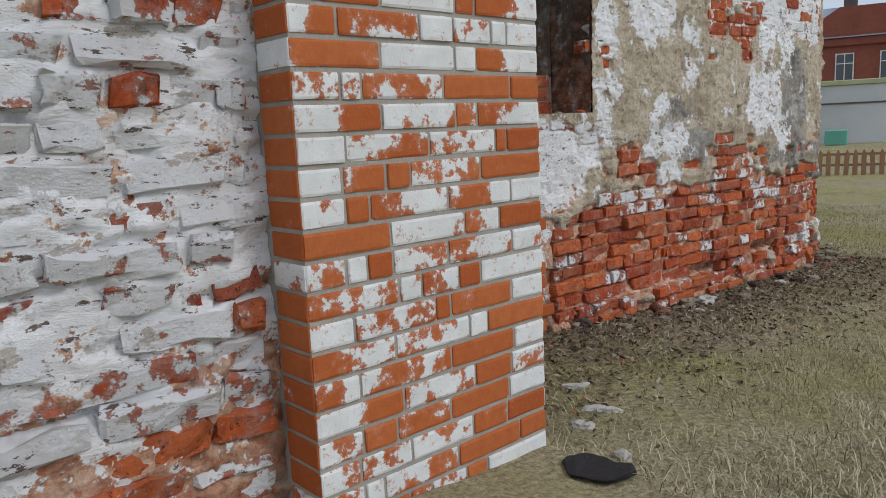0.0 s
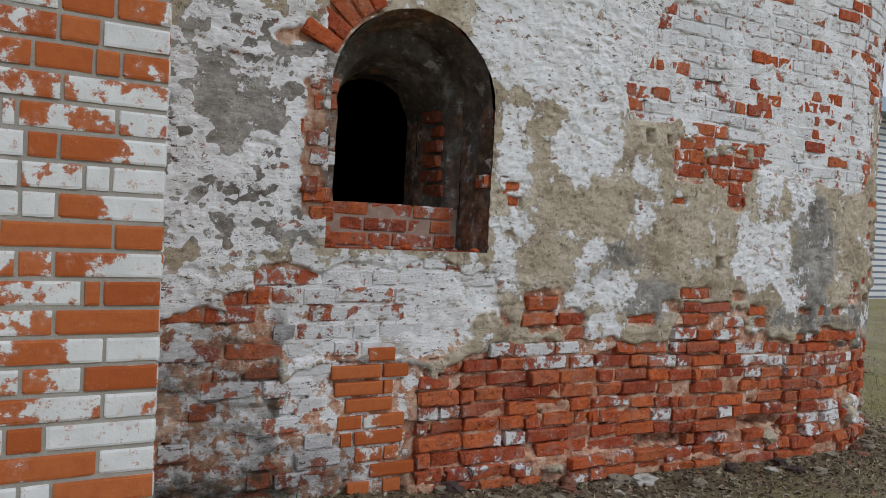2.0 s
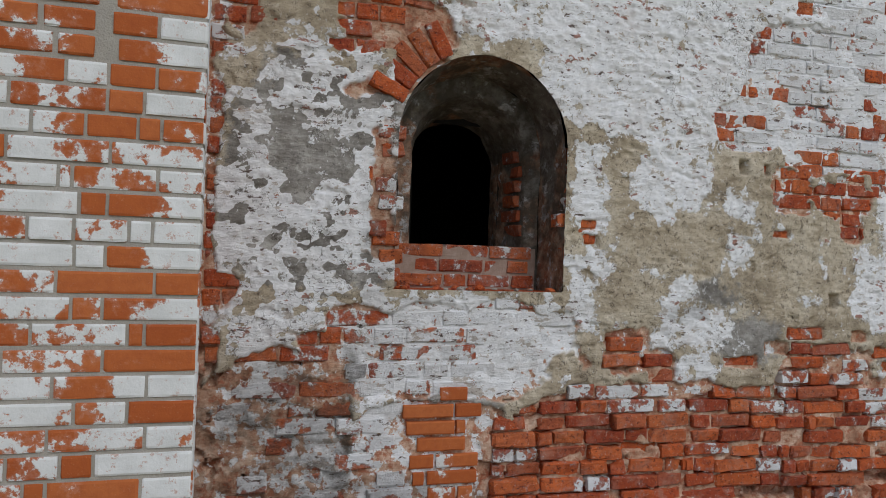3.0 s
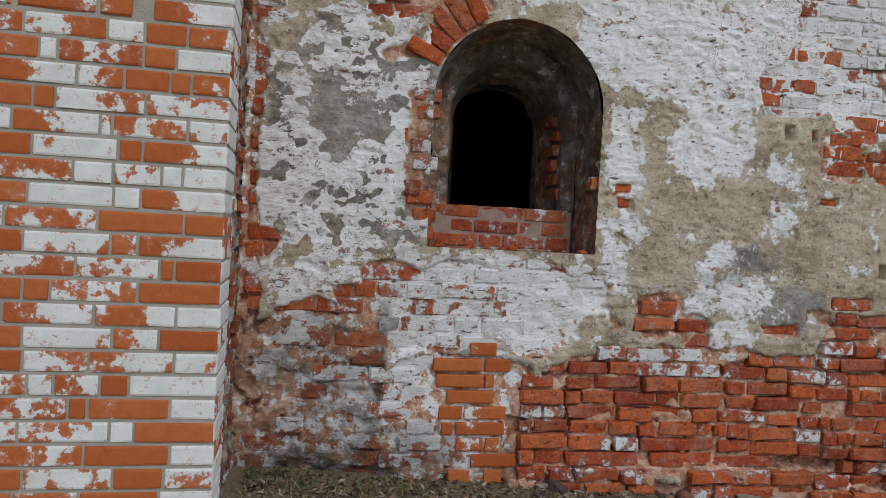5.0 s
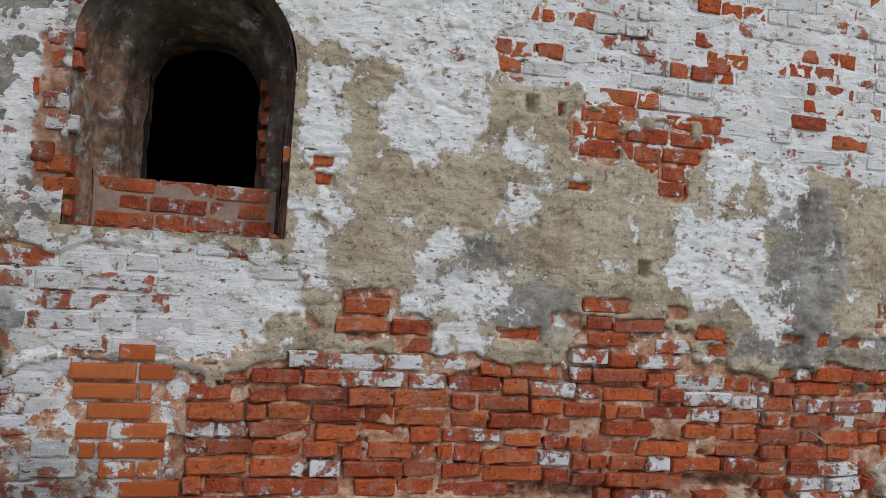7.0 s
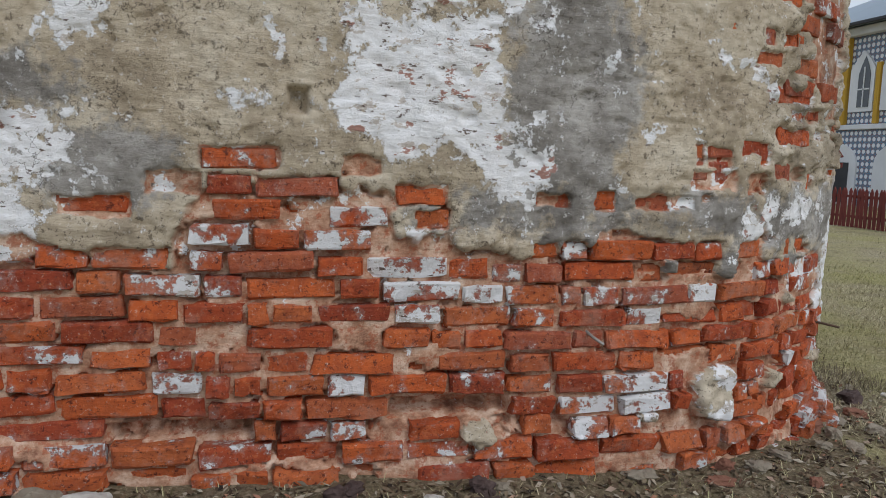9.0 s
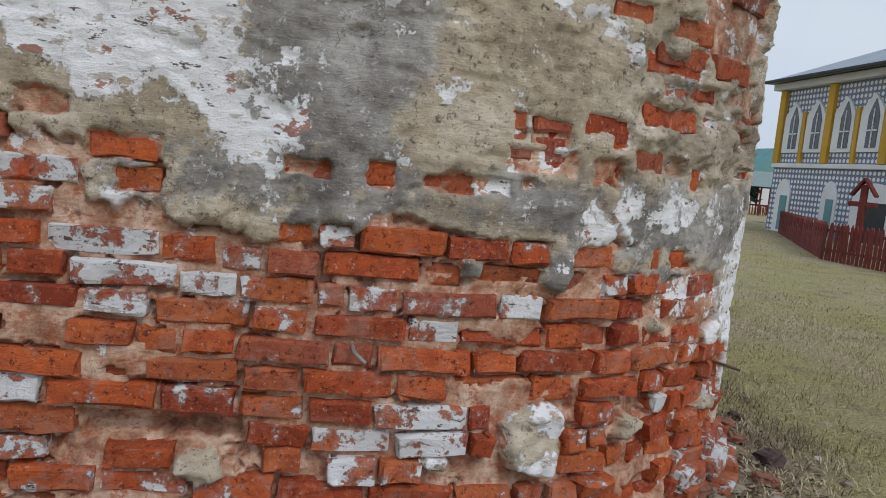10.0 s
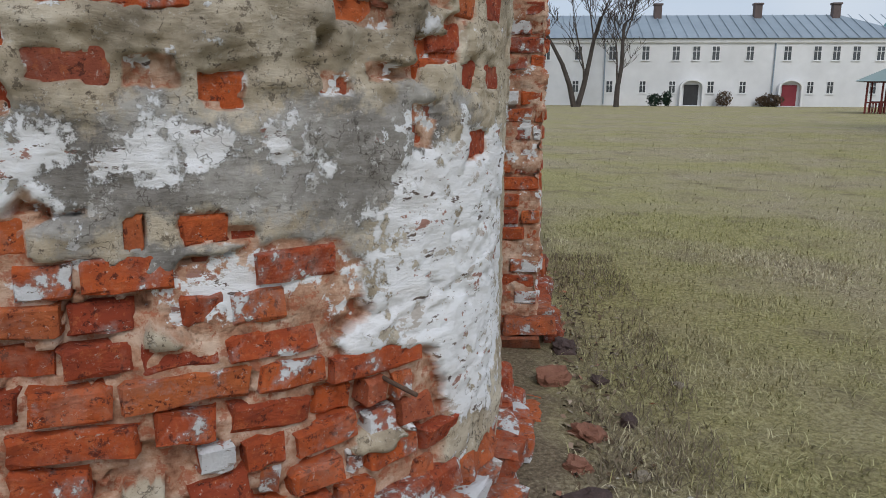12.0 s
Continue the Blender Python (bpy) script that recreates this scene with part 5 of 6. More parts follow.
RED_DOOR = simple("red_door", (0.20, 0.03, 0.045), (0.28, 0.05, 0.06), 3, 0.6, 0.004)
RED_WOOD = simple("red_brown_wood", (0.12, 0.025, 0.022), (0.22, 0.055, 0.045), 6, 0.8, 0.004)
TAN_WOOD = simple("tan_wood", (0.25, 0.13, 0.075), (0.40, 0.23, 0.14), 6, 0.85, 0.004)
WHITE_PAINT = simple("white_paint", (0.72, 0.73, 0.74), (0.82, 0.83, 0.84), 4, 0.7, 0.002)
YELLOW = simple("yellow_paint", (0.52, 0.30, 0.035), (0.66, 0.41, 0.07), 3, 0.8, 0.003)
CHIMNEY = simple("chimney_brick", (0.10, 0.08, 0.075), (0.20, 0.15, 0.14), 4, 0.9, 0.01)
RED_HOUSE = simple("red_house_brick", (0.22, 0.065, 0.045), (0.34, 0.12, 0.085), 4, 0.9, 0.01)
BARK = simple("bark", (0.045, 0.038, 0.033), (0.12, 0.10, 0.09), 12, 0.95, 0.01)
BUSH = simple("brown_bush", (0.07, 0.045, 0.03), (0.17, 0.12, 0.08), 8, 0.95, 0.01)
CONIFER = simple("conifer", (0.012, 0.03, 0.02), (0.035, 0.06, 0.04), 5, 0.95, 0.01)
DIRT_PATH = simple("worn_path", (0.22, 0.20, 0.17), (0.36, 0.33, 0.29), 3, 0.95, 0.01)


def glass_material():
    n = Nodes("window_glass")
    n.bsdf.inputs["Specular IOR Level"].default_value = 0.6
    return n.done(n.mix(n.noise(1.5), (0.03, 0.035, 0.04), (0.10, 0.11, 0.12)), 0.12)


def tile_material():
    n = Nodes("blue_red_tiles")
    m = n.node("ShaderNodeMapping")
    m.inputs["Scale"].default_value = (0.0, 4.6, 4.6)
    n.tree.links.new(n.geometry.outputs["Position"], m.inputs["Vector"])
    chk = n.node("ShaderNodeTexVoronoi")
    chk.inputs["Scale"].default_value, chk.inputs["Randomness"].default_value = 1.0, 0.0
    n.tree.links.new(m.outputs[0], chk.inputs["Vector"])
    hue = n.math("FRACT", n.math("MULTIPLY", n.noise(6.0, 1.0), 9.0))
    col = n.ramp(hue, (0.0, (0.06, 0.16, 0.30)), (0.35, (0.10, 0.26, 0.38)), (0.6, (0.30, 0.09, 0.07)), (0.8, (0.12, 0.13, 0.16)), (1.0, (0.35, 0.40, 0.45)))
    col = n.mix(n.step(chk.outputs["Distance"], 0.30, 0.38, 1.0, 0.0), col, (0.74, 0.76, 0.78))
    return n.done(col, 0.4)


GLASS, TILES = glass_material(), tile_material()


def window_unit(parent, x, z0, w, h, frame_material=WHITE_PAINT, bars=2, y=0.0):
    """A window in a wall that faces local -y: frame, sill, panes."""
    fr = bmesh.new()
    for a, b, c, d in ((x - w / 2, x - w / 2 + 0.07, z0, z0 + h), (x + w / 2 - 0.07, x + w / 2, z0, z0 + h), (x - w / 2 + 0.07, x + w / 2 - 0.07, z0, z0 + 0.07), (x - w / 2 + 0.07, x + w / 2 - 0.07, z0 + h - 0.07, z0 + h), (x - 0.03, x + 0.03, z0 + 0.07, z0 + h - 0.07), (x - w / 2 + 0.07, x - 0.03, z0 + h * 0.62, z0 + h * 0.62 + 0.06), (x + 0.03, x + w / 2 - 0.07, z0 + h * 0.62, z0 + h * 0.62 + 0.06)):
        box_bm(a, b, y - 0.03, y + 0.05, c, d, 0, fr)
    fixture = part("window", fr, frame_material, parent)
    part("pane", box_bm(x - w / 2 + 0.05, x + w / 2 - 0.05, y + 0.005, y + 0.02, z0 + 0.05, z0 + h - 0.05), GLASS, fixture)
    part("sill", box_bm(x - w / 2 - 0.08, x + w / 2 + 0.08, y - 0.10, y - 0.031, z0 - 0.07, z0 - 0.005), frame_material, fixture)
    return fixture


def hip_roof(x0, x1, y0, y1, z, ridge, over=0.5, hip=6.0):
    bm = bmesh.new()
    a = [bm.verts.new(p) for p in ((x0 - over, y0 - over, z), (x1 + over, y0 - over, z), (x1 + over, y1 + over, z), (x0 - over, y1 + over, z))]
    m = (y0 + y1) / 2
    r = [bm.verts.new((x0 + hip, m, ridge)), bm.verts.new((x1 - hip, m, ridge))]
    for q in ((a[0], a[1], r[1], r[0]), (a[2], a[3], r[0], r[1]), (a[1], a[2], r[1]), (a[3], a[0], r[0]), (a[3], a[2], a[1], a[0])):
        bm.faces.new(q)
    return bm


# the long white two-storey building across the lawn
BZ = float(ground_z(30, 84.9)) - 0.02
white_house = thing("white_building", "long two-storey limewashed building with a blue-grey metal roof", "building", at=(0, 84.9, BZ))
part("wall", box_bm(-14, 50.3, 0, 12, -0.5, 7.0), LIME_WALL, white_house)
part("cornice", box_bm(-14.2, 50.5, -0.22, -0.002, 6.55, 6.98, 0.03), WHITE_PAINT, white_house)
roof_part = part("roof", hip_roof(-14, 50.3, 0, 12, 7.02, 9.9), ROOF_METAL, white_house)
for k in range(52):
    x = -10 + k * 1.15
    seam = bmesh.new()
    v = [seam.verts.new(p) for p in ((x, -0.5, 7.06), (x + 0.06, -0.5, 7.06), (x + 0.06, 5.9, 9.9), (x, 5.9, 9.9), (x, -0.5, 7.12), (x + 0.06, -0.5, 7.12), (x + 0.06, 5.9, 9.96), (x, 5.9, 9.96))]
    for q in ((4, 5, 6, 7), (0, 4, 7, 3), (1, 2, 6, 5), (0, 1, 5, 4)):
        seam.faces.new([v[i] for i in q])
    part("seam", seam, ROOF_METAL, roof_part)
for x in (24.6, 35.4, 43.7, 8.0):
    bm = box_bm(x - 0.4, x + 0.4, 5.0, 5.8, 9.2, 10.9, 0.03)
    box_bm(x - 0.5, x + 0.5, 4.9, 5.9, 10.9, 11.1, 0.03, bm)
    part("chimney", bm, CHIMNEY, roof_part)
for x in (12.2, 15.6, 19.2, 22.65, 25.8, 27.9, 29.9, 33.4, 37.2, 40.2, 42.1, 44.1, 46.5, 8.5, 4.0):
    window_unit(white_house, x, 4.75, 0.85, 1.5, y=-0.02)
for x in (12.0, 15.4, 19.0, 22.5, 25.6, 29.6, 32.9, 39.8, 41.8, 46.1, 8.4):
    window_unit(white_house, x, 1.35, 0.75, 1.3, y=-0.02)
for x, m, label in ((27.6, DARK_DOOR, "dark double door in an arched porch"), (37.7, RED_DOOR, "dark red door in an arched porch")):
    porch = bmesh.new()
    for a in range(13):
        t0, t1 = math.pi * a / 13, math.pi * (a + 1) / 13
        vs = [porch.verts.new((x + r * math.cos(t), yy, 2.0 + r * 0.62 * math.sin(t))) for t in (t0, t1) for r, yy in ((1.05, -0.55), (1.25, -0.55), (1.25, -0.03), (1.05, -0.03))]
        for q in ((0, 1, 5, 4), (1, 2, 6, 5), (3, 0, 4, 7)):
            porch.faces.new([vs[i] for i in q])
    box_bm(x - 1.25, x - 1.05, -0.55, -0.03, -0.3, 2.0, 0, porch)
    box_bm(x + 1.05, x + 1.25, -0.55, -0.03, -0.3, 2.0, 0, porch)
    part("porch", porch, WHITE_PAINT, white_house)
    part("door", box_bm(x - 0.75, x + 0.75, -0.08, -0.02, 0.1, 2.25, 0.02), m, white_house, label)
    part("step", box_bm(x - 1.0, x + 1.0, -0.5, -0.09, -0.2, 0.1, 0.02), LIME_WALL, white_house)
for x in (35.9, 18.4):
    part("downpipe", box_bm(x - 0.06, x + 0.06, -0.20, -0.08, 0.2, 6.5, 0.02), ROOF_METAL, white_house)

# the house behind it with a teal gable, and the spire
teal_house = thing("teal_house", "low house with a teal gable and grey metal roof", "building", at=(67, 96, BZ), turn=0)
part("wall", box_bm(-4, 12, 0, 8, -0.3, 4.6), LIME_WALL, teal_house)
gable = bmesh.new()
gv = [gable.verts.new(p) for p in ((-4.4, -0.3, 4.6), (3.2, -0.3, 4.6), (-0.5, -0.3, 8.4), (-4.4, 8.3, 4.6), (3.2, 8.3, 4.6), (-0.5, 8.3, 8.4))]
for q in ((0, 1, 2), (3, 5, 4), (0, 2, 5, 3), (1, 4, 5, 2), (0, 3, 4, 1)):
    gable.faces.new([gv[i] for i in q])
part("gable", gable, TEAL, teal_house)
part("roof", hip_roof(1, 13, 0, 8, 4.65, 7.2, 0.5, 2.0), ROOF_METAL, teal_house)
spire = thing("church_spire", "thin teal church spire with a needle top", "spire", at=(56.0, 104, BZ))
cone = bmesh.new()
bmesh.ops.create_cone(cone, cap_ends=True, segments=12, radius1=2.0, radius2=0.25, depth=3.0, matrix=Matrix.Translation((0, 0, 9.3)))
part("roof", cone, TEAL, spire)
cone = bmesh.new()
bmesh.ops.create_cone(cone, cap_ends=True, segments=8, radius1=0.16, radius2=0.05, depth=3.5, matrix=Matrix.Translation((0, 0, 12.4)))
part("needle", cone, DARK_DOOR, spire)
part("drum", box_bm(-1.6, 1.6, -1.6, 1.6, -0.3, 7.8, 0.1), LIME_WALL, spire)

# the open pavilion
PZ = float(ground_z(36, 55)) - 0.02
pavilion = thing("pavilion", "open timber pavilion with red-brown posts and green roof", "pavilion", at=(33.3, 57.5, PZ), turn=-28)
for k in range(9):
    for y in (0.0, 4.4):
        part("post", box_bm(k * 0.95, k * 0.95 + 0.13, y, y + 0.13, -0.1, 2.2, 0.01), RED_WOOD, pavilion)
for y in (0.0, 4.4):
    part("beam", box_bm(-0.2, 7.95, y, y + 0.13, 2.2, 2.38), RED_WOOD, pavilion)
    part("rail", box_bm(0.0, 7.7, y + 0.135, y + 0.18, 0.75, 0.85), RED_WOOD, pavilion)
    for k in range(38):
        part("baluster", box_bm(0.05 + k * 0.2, 0.11 + k * 0.2, y + 0.14, y + 0.17, 0.05, 0.75), RED_WOOD, pavilion)
rf = bmesh.new()
rv = [rf.verts.new(p) for p in ((-0.7, -0.8, 2.25), (8.4, -0.8, 2.25), (8.4, 5.3, 2.25), (-0.7, 5.3, 2.25), (1.6, 2.25, 3.5), (8.4, 2.25, 3.5))]
for q in ((0, 1, 5, 4), (2, 3, 4, 5), (3, 0, 4), (0, 3, 2, 1)):
    rf.faces.new([rv[i] for i in q])
part("roof", rf, GREEN_SHEET, pavilion)
gb = bmesh.new()
gvs = [gb.verts.new(p) for p in ((8.38, -0.7, 2.27), (8.38, 5.2, 2.27), (8.38, 2.25, 3.42), (8.44, -0.7, 2.27), (8.44, 5.2, 2.27), (8.44, 2.25, 3.42))]
for q in ((0, 2, 1), (3, 4, 5), (0, 3, 5, 2), (1, 2, 5, 4)):
    gb.faces.new([gvs[i] for i in q])
part("gable_board", gb, RED_WOOD, pavilion)

# the tiled building with yellow pilasters; local x runs along its front, which faces local -y
YZ = float(ground_z(24, 24)) - 0.02
tiled = thing("tiled_building", "two-storey house faced in blue and white patterned tiles with yellow pilasters", "building", at=(25.5, 31.0, YZ), turn=-90)
part("wall", box_bm(0, 16.2, 0, 9, -0.4, 6.3), TILES, tiled)
part("cornice", box_bm(-0.3, 16.5, -0.35, -0.002, 6.0, 6.28, 0.02), WHITE_PAINT, tiled)
part("roof", hip_roof(0, 16.2, 0, 9, 6.32, 8.6, 0.75, 4.0), ROOF_METAL, tiled)
part("gutter", box_bm(-0.75, 16.9, -0.86, -0.75, 6.24, 6.36, 0.02), DARK_DOOR, tiled)
part("string_course", box_bm(-0.02, 16.2, -0.14, -0.002, 2.72, 2.90, 0.02), WHITE_PAINT, tiled)


def pointed(x, z0, w, h, y0, y1):
    """A window surround with a pointed top."""
    bm = bmesh.new()
    outer = [(x - w / 2, z0), (x + w / 2, z0), (x + w / 2, z0 + h), (x + w * 0.28, z0 + h + 0.32), (x, z0 + h + 0.62), (x - w * 0.28, z0 + h + 0.32), (x - w / 2, z0 + h)]
    front = [bm.verts.new((a, y0, b)) for a, b in outer]
    back = [bm.verts.new((a, y1, b)) for a, b in outer]
    bm.faces.new(front)
    for k in range(len(outer)):
        m = (k + 1) % len(outer)
        bm.faces.new((front[m], front[k], back[k], back[m]))
    return bm


for bay in range(5):
    x = bay * 3.2
    part("pilaster", box_bm(x + 0.02, x + 0.40, -0.16, -0.002, 2.91, 5.98, 0.01), YELLOW, tiled)
    part("pilaster", box_bm(x + 1.72, x + 1.92, -0.13, -0.002, 2.91, 5.0, 0.01), YELLOW, tiled)
    for c in (1.06, 2.55):
        surround = part("window_surround", pointed(x + c, 3.35, 1.15, 1.5, -0.09, -0.002), WHITE_PAINT, tiled)
        part("window_pane", pointed(x + c + 0.12, 3.5, 0.55, 1.15, -0.11, -0.092), GLASS, surround)
        part("mullion", box_bm(x + c + 0.10, x + c + 0.15, -0.13, -0.111, 3.5, 4.9), WHITE_PAINT, surround)
        part("transom", box_bm(x + c - 0.15, x + c + 0.39, -0.13, -0.111, 4.1, 4.15), WHITE_PAINT, surround)
for x, w in ((1.0, 1.0), (6.4, 2.2), (9.4, 2.2), (4.0, 0.9), (13.2, 1.0)):
    bm = bmesh.new()
    outer = [(x - w / 2, 0), (x + w / 2, 0), (x + w / 2, 1.5)] + [(x + w / 2 * math.cos(math.pi * k / 10), 1.5 + 0.75 * math.sin(math.pi * k / 10)) for k in range(1, 10)] + [(x - w / 2, 1.5)]
    f0 = [bm.verts.new((a, -0.06, b)) for a, b in outer]
    f1 = [bm.verts.new((a, -0.002, b)) for a, b in outer]
    bm.faces.new(f0)
    for k in range(len(outer)):
        m = (k + 1) % len(outer)
        bm.faces.new((f0[m], f0[k], f1[k], f1[m]))
    arch_part = part("archway", bm, WHITE_PAINT, tiled)
    part("door", box_bm(x - w * 0.12, x + w * 0.34, -0.09, -0.062, 0.1, 1.55), DARK_DOOR if w > 2 else TEAL, arch_part)


# picket fences
def fence(name, label, points, gap, width, height, material):
    ob = thing(name, label, "fence")
    picket = bmesh.new()
    vs = [(-width / 2, 0), (width / 2, 0), (width / 2, height - width), (0, height), (-width / 2, height - width)]
    f0 = [picket.verts.new((a, -0.012, b)) for a, b in vs]
    f1 = [picket.verts.new((a, 0.012, b)) for a, b in vs]
    picket.faces.new(f0)
    picket.faces.new(f1[::-1])
    for k in range(5):
        picket.faces.new((f0[(k + 1) % 5], f0[k], f1[k], f1[(k + 1) % 5]))
    me = bpy.data.meshes.new("picket")
    picket.to_mesh(me)
    picket.free()
    for (xa, ya), (xb, yb) in zip(points[:-1], points[1:]):
        run = math.hypot(xb - xa, yb - ya)
        turn = math.degrees(math.atan2(yb - ya, xb - xa))
        for k in range(int(run / gap)):
            x, y = xa + (xb - xa) * k * gap / run, ya + (yb - ya) * k * gap / run
            put("picket", me, material, ob).matrix_world = pose(x, y, float(ground_z(x, y)) - 0.04, random.uniform(-1.5, 1.5), random.uniform(-2, 2), turn)
        for z in (0.22, height * 0.72):
            bar = put("rail", bpy.data.meshes.new("rail"), None, ob)
            bm = box_bm(0, run, 0.014, 0.05, z, z + 0.06)
            bm.to_mesh(bar.data)
            bm.free()
            bar.data.materials.append(material)
            bar.matrix_world = pose(xa, ya, float(ground_z(xa, ya)), 0, 0, turn)
    return ob


fence("picket_fence", "red-brown wooden picket fence before the tiled building", ((24.6, 28.6), (18.3, 16.9), (18.6, 11.0)), 0.125, 0.085, 0.95, RED_WOOD)
fence("picket_fence", "low tan wooden picket fence with wide gaps", ((19.2, 9.0), (21.6, 4.6)), 0.20, 0.11, 0.68, TAN_WOOD)

# memorial cross with a little roof behind the fence
shrine = thing("roofed_cross", "dark red wooden cross under a small gabled roof", "cross", at=(22.0, 20.6, float(ground_z(22, 20.6))), turn=-60)
part("post", box_bm(-0.09, 0.09, -0.06, 0.06, 0, 2.0, 0.01), RED_WOOD, shrine)
part("crossbar", box_bm(-0.40, 0.40, -0.05, 0.05, 1.35, 1.5, 0.01), RED_WOOD, shrine)
for s in (-1, 1):
    bm = box_bm(0, 0.62, -0.12, 0.12, -0.03, 0.03)
    slope = part("roof_board", bm, RED_WOOD, shrine)
    slope.matrix_local = pose(0, 0, 2.18, 0, 55 if s > 0 else 125, 0)

# perimeter wall and red brick house, seen past the corner
perimeter = thing("perimeter_wall", "weathered white perimeter wall with pale green coping", "wall", at=(40.0, 20.0, -0.3), turn=-70)
part("wall", box_bm(-6, 18, 0, 0.6, -0.3, 2.85), LIME_WALL, perimeter)
part("coping", box_bm(-6, 18, -0.12, 0.72, 2.86, 3.12, 0.03), simple("coping_green", (0.42, 0.46, 0.25), (0.56, 0.58, 0.38), 3, 0.9, 0.01), perimeter)
part("ledge", box_bm(-6, 18, -0.06, -0.002, 1.9, 1.98, 0.01), CHIMNEY, perimeter)
red_house = thing("red_brick_house", "red brick house with white arched windows and grey roof", "building", at=(54, 27, -0.3), turn=-70)
part("wall", box_bm(-6, 24, 0, 10, -0.3, 6.5), RED_HOUSE, red_house)
part("cornice", box_bm(-6.2, 24.2, -0.25, -0.002, 6.0, 6.5, 0.03), RED_HOUSE, red_house)
gp = bmesh.new()
ov = [(5.0, 6.5), (11.0, 6.5), (11.0, 7.7), (9.6, 8.6), (6.4, 8.6), (5.0, 7.7)]
g0 = [gp.verts.new((a, -0.2, b)) for a, b in ov]
g1 = [gp.verts.new((a, 0.4, b)) for a, b in ov]
gp.faces.new(g0)
gp.faces.new(g1[::-1])
for k in range(6):
    gp.faces.new((g0[(k + 1) % 6], g0[k], g1[k], g1[(k + 1) % 6]))
part("parapet", gp, RED_HOUSE, red_house)
part("roof", hip_roof(-6, 24, 0, 10, 6.55, 9.2, 0.4, 5), ROOF_METAL, red_house)
for x in (6.6, 13.4, 11.6, 16.0):
    part("chimney", box_bm(x, x + 0.9, 4.2, 5.1, 7.5, 11.2 if x > 13 and x < 14 else 9.9, 0.05), CHIMNEY, red_house)
for k in range(10):
    window_unit(red_house, -4 + k * 2.7, 3.6, 1.15, 1.9, y=-0.02)
green_box = put("utility_box", bpy.data.meshes.new("utility_box"), simple("mint_paint", (0.15, 0.48, 0.36), (0.22, 0.56, 0.44), 4, 0.7, 0.003))
bm = box_bm(-0.5, 0.5, -0.3, 0.3, 0, 0.75, 0.04)
bm.to_mesh(green_box.data)
bm.free()
green_box.matrix_world = pose(39.2, 14.6, float(ground_z(39, 14.6)), 0, 0, -70)
tagged(green_box, "mint green metal box before the perimeter wall", "box")


# ---- trees and bushes ----
def tree(name, label, at, height, seed, lean=(0, 0), twigs=5, spread=0.5):
    ob = thing(name, label, "tree", at=at)
    r = random.Random(seed)
    trunk_cu, twig_cu = [], []

    def grow(p, d, length, radius, depth, out):
        pts = [(p.copy(), radius)]
        for k in range(4):
            d = (d + Vector((r.uniform(-1, 1), r.uniform(-1, 1), r.uniform(-0.3, 0.5))) * 0.16).normalized()
            p = p + d * length / 4
            pts.append((p.copy(), radius * (1 - 0.14 * (k + 1))))
        out.append(pts)
        if depth == 0:
            return
        for k in range(twigs if depth > 1 else 4):
            q, rad = pts[r.randint(1, 4)]
            side = Vector((r.uniform(-1, 1), r.uniform(-1, 1), r.uniform(0.0, 0.9))).normalized()
            grow(q, (d * 0.6 + side * spread * 1.4).normalized(), length * r.uniform(0.45, 0.7), rad * 0.55, depth - 1, twig_cu)

    grow(Vector((0, 0, -0.1)), Vector((lean[0], lean[1], 1)).normalized(), height * 0.62, height * 0.022, 4, trunk_cu)
    for key, strands in (("trunk", trunk_cu), ("branch_work", twig_cu)):
        bm = bmesh.new()
        for pts in strands:
            sides = 7 if key == "trunk" else 3
            last = None
            for q, rad in pts:
                ring = [bm.verts.new(q + Vector((math.cos(2 * math.pi * k / sides), math.sin(2 * math.pi * k / sides), 0)) * max(rad, 0.028)) for k in range(sides)]
                if last:
                    for k in range(sides):
                        bm.faces.new((last[k], last[(k + 1) % sides], ring[(k + 1) % sides], ring[k]))
                last = ring
        made_part = part(key, bm, BARK, ob)
        if key == "branch_work":
            tagged(made_part, kind="stuff")
    return ob


TZ = float(ground_z(18, 76))
tree("bare_tree", "bare dark tree with a stout trunk and spreading twigs", (18.6, 76, TZ), 13, 5, (0.0, 0), 6, 0.6)
tree("bare_tree", "leaning bare tree with a thin trunk", (14.9, 76, TZ), 14, 6, (0.18, 0), 4, 0.35)
tree("bare_tree", "bare thin tree leaning the other way", (14.6, 75.8, TZ), 14, 7, (-0.20, 0), 4, 0.35)
tree("bare_tree", "distant bare tree above the roofs", (66, 112, BZ), 11, 8, (0, 0), 5, 0.6)
tree("bare_tree", "distant bare tree above the roofs", (92, 125, BZ), 11, 9, (0, 0), 5, 0.6)


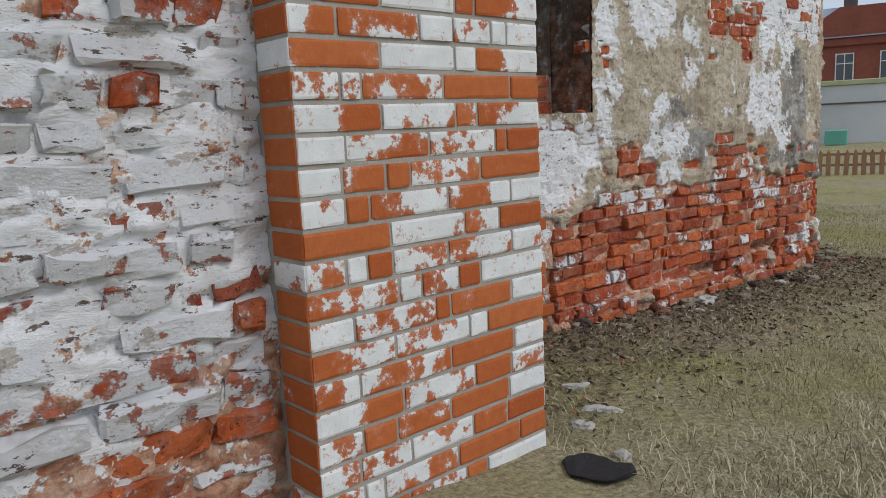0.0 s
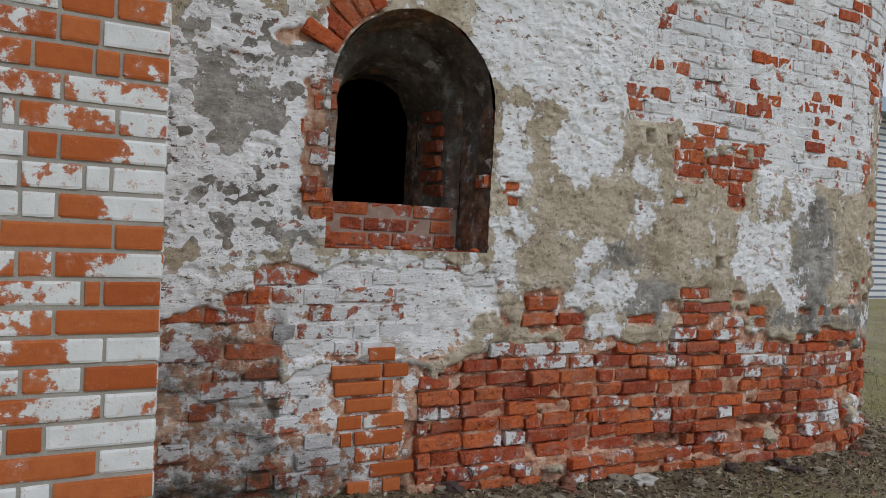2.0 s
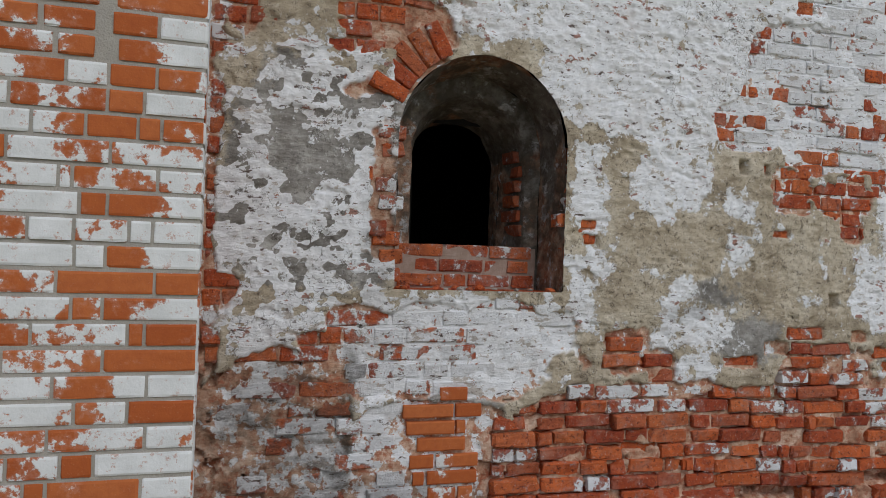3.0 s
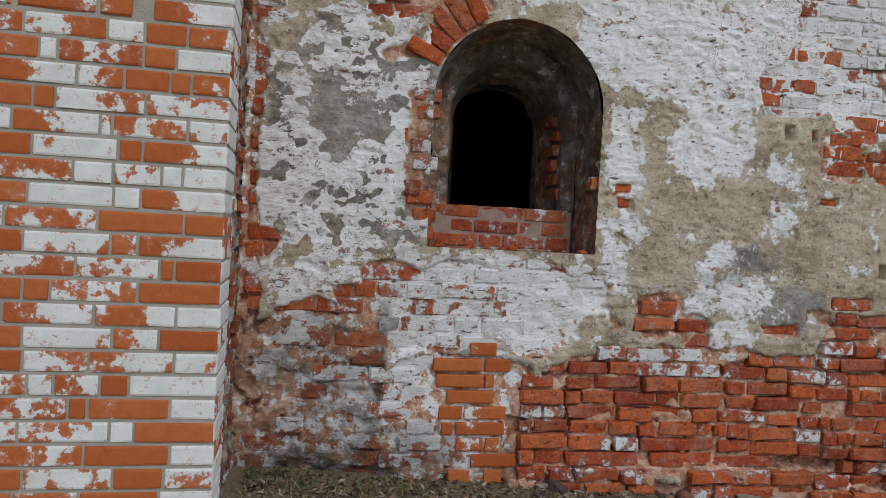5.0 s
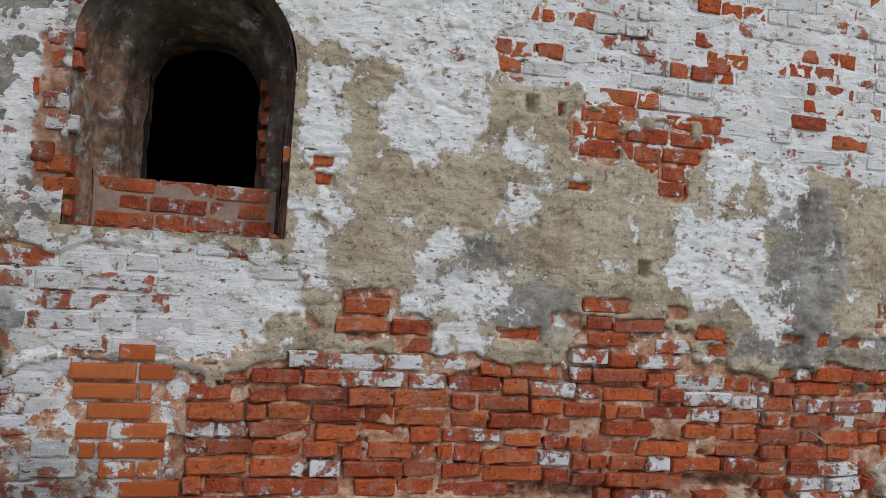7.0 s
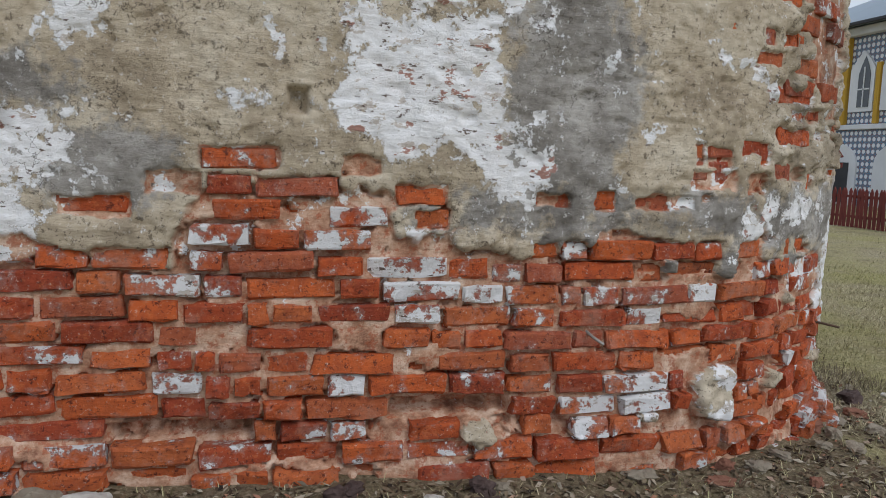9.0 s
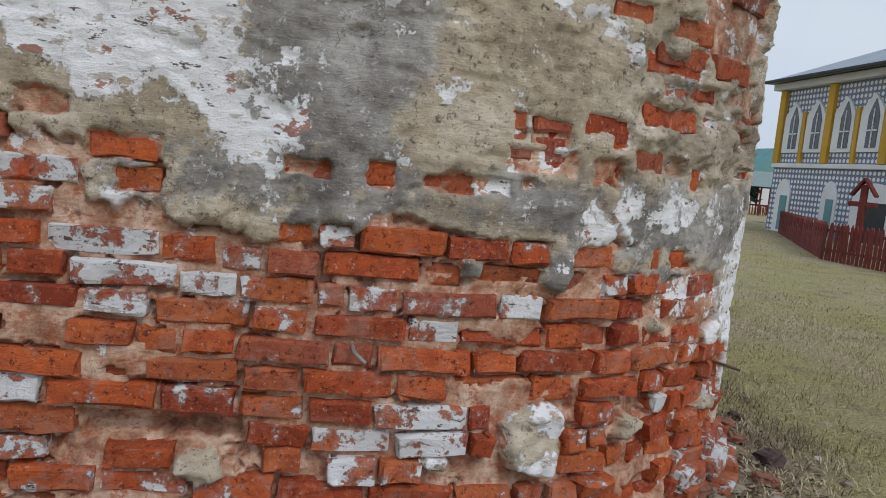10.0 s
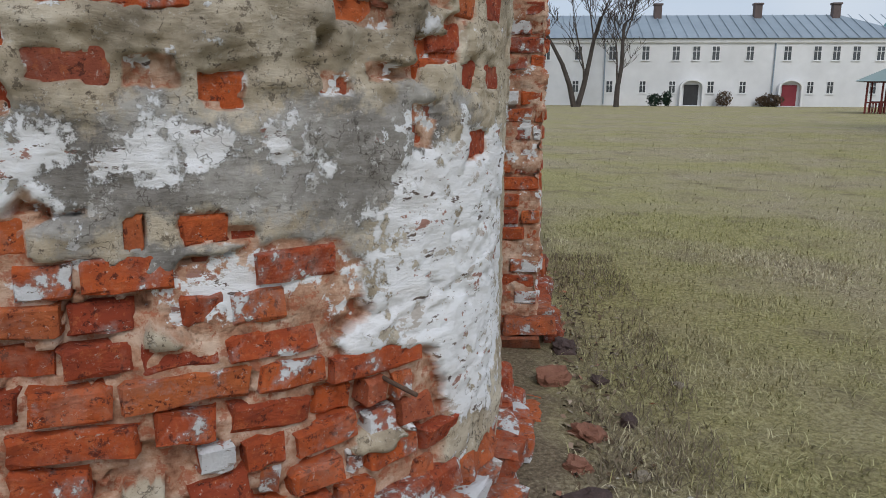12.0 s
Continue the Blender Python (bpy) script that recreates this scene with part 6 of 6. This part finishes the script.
def leafy(name, label, category, at, sx, sy, sz, count, leaf, material, seed, cone_shape=False):
    """A bush or conifer: a short stem under a crown of many small leaves."""
    ob = thing(name, label, category, at=at)
    r = np.random.default_rng(seed)
    verts, faces = [], []
    for k in range(count):
        v = r.normal(0, 1, 3)
        v /= np.linalg.norm(v)
        rad = r.uniform(0.55, 1.0) * (1 + 0.25 * math.sin(5 * v[0] + seed) * math.cos(4 * v[1]))
        c = v * rad
        h = (c[2] + 1) / 2
        taper = (1 - 0.9 * h) if cone_shape else 1.0
        c = np.array([c[0] * sx * taper, c[1] * sy * taper, h * sz])
        for e in (r.normal(0, leaf, (3, 3)),):
            n = len(verts)
            verts += [tuple(c + e[0]), tuple(c + e[1]), tuple(c + e[2])]
            faces.append((n, n + 1, n + 2))
    tagged(put("crown", mesh_of("crown", verts, faces), material, ob), kind="stuff")
    part("stem", box_bm(-0.05 * sx, 0.05 * sx, -0.05 * sx, 0.05 * sx, -0.1, sz * 0.6), BARK, ob)
    return ob


leafy("bush", "low brown leafless bush against the white wall", "bush", (35.4, 83.9, BZ), 1.4, 0.8, 1.3, 900, 0.10, BUSH, 3)
leafy("bush", "small reddish bush against the white wall", "bush", (30.8, 84.0, BZ), 0.8, 0.5, 1.6, 500, 0.09, BUSH, 4)
leafy("bush", "dark green juniper bush by the building", "bush", (23.4, 82.5, BZ), 0.8, 0.6, 1.3, 600, 0.09, CONIFER, 5)
leafy("bush", "dark green juniper bush by the building", "bush", (24.6, 82.2, BZ), 0.5, 0.5, 1.6, 600, 0.09, CONIFER, 6)
leafy("conifer", "dark green conifer between the distant roofs", "tree", (59.5, 92, BZ), 2.6, 2.0, 6.4, 2600, 0.28, CONIFER, 8, True)

# worn path across the lawn
path_pts = [(30 + k * 2.0, 38.5 + 3.0 * math.sin(k * 0.12) + k * 0.25) for k in range(22)]
pv, pf = [], []
for k, (x, y) in enumerate(path_pts):
    for off in (-1.1, 1.1):
        pv.append((x, y + off * (1 + 0.3 * math.sin(k * 1.7 + off)), float(ground_z(x, y + off)) + 0.03))
for k in range(len(path_pts) - 1):
    pf.append((2 * k, 2 * k + 2, 2 * k + 3, 2 * k + 1))
tagged(put("path", mesh_of("path", pv, pf), DIRT_PATH), "worn grey path across the lawn", "path", kind="structure")


# ---- pieces of the walls ----
for pts, faces, at in singles:
    put("brick", mesh_of("brick", pts, faces, False, {k: np.full(len(pts), v) for k, v in at.items()}), OLD_BRICK, wall)
joined("bricks", rest, OLD_BRICK, wall)
near_pier = [q for q in pier_bricks if q[0][:, 2].mean() < 2.4]
for pts, faces, at in near_pier[:300]:
    put("brick", mesh_of("brick", pts, faces, False, at), PIER_BRICK, pier)
joined("bricks", near_pier[300:] + [q for q in pier_bricks if q[0][:, 2].mean() >= 2.4], PIER_BRICK, pier)
near_side = [q for q in side_rest if q[0][:, 0].mean() > -0.6 and q[0][:, 2].mean() < 2.0]
far_side = [q for q in side_rest if not (q[0][:, 0].mean() > -0.6 and q[0][:, 2].mean() < 2.0)]
joined("bricks", far_side, OLD_BRICK, side_wall)
near_beyond = [q for q in beyond_rest if q[0][:, 2].mean() < 1.8 and q[0][:, 1].mean() < 6.2]
far_beyond = [q for q in beyond_rest if not (q[0][:, 2].mean() < 1.8 and q[0][:, 1].mean() < 6.2)]
for owner, heap in ((side_wall, near_side[:300]), (flank_wall, flank_rest[:300]), (beyond, near_beyond[:300])):
    for pts, faces, at in heap:
        put("brick", mesh_of("brick", pts, faces, False, {k: np.full(len(pts), v) for k, v in at.items()}), OLD_BRICK, owner)
joined("bricks", far_beyond + near_beyond[300:], OLD_BRICK, beyond)
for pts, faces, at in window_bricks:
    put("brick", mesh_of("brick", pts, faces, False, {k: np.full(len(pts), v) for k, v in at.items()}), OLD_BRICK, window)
for pts, faces, at in patch_bricks:
    put("new_brick", mesh_of("new_brick", pts, faces, False, {k: np.full(len(pts), v) for k, v in at.items()}), PIER_BRICK, wall)
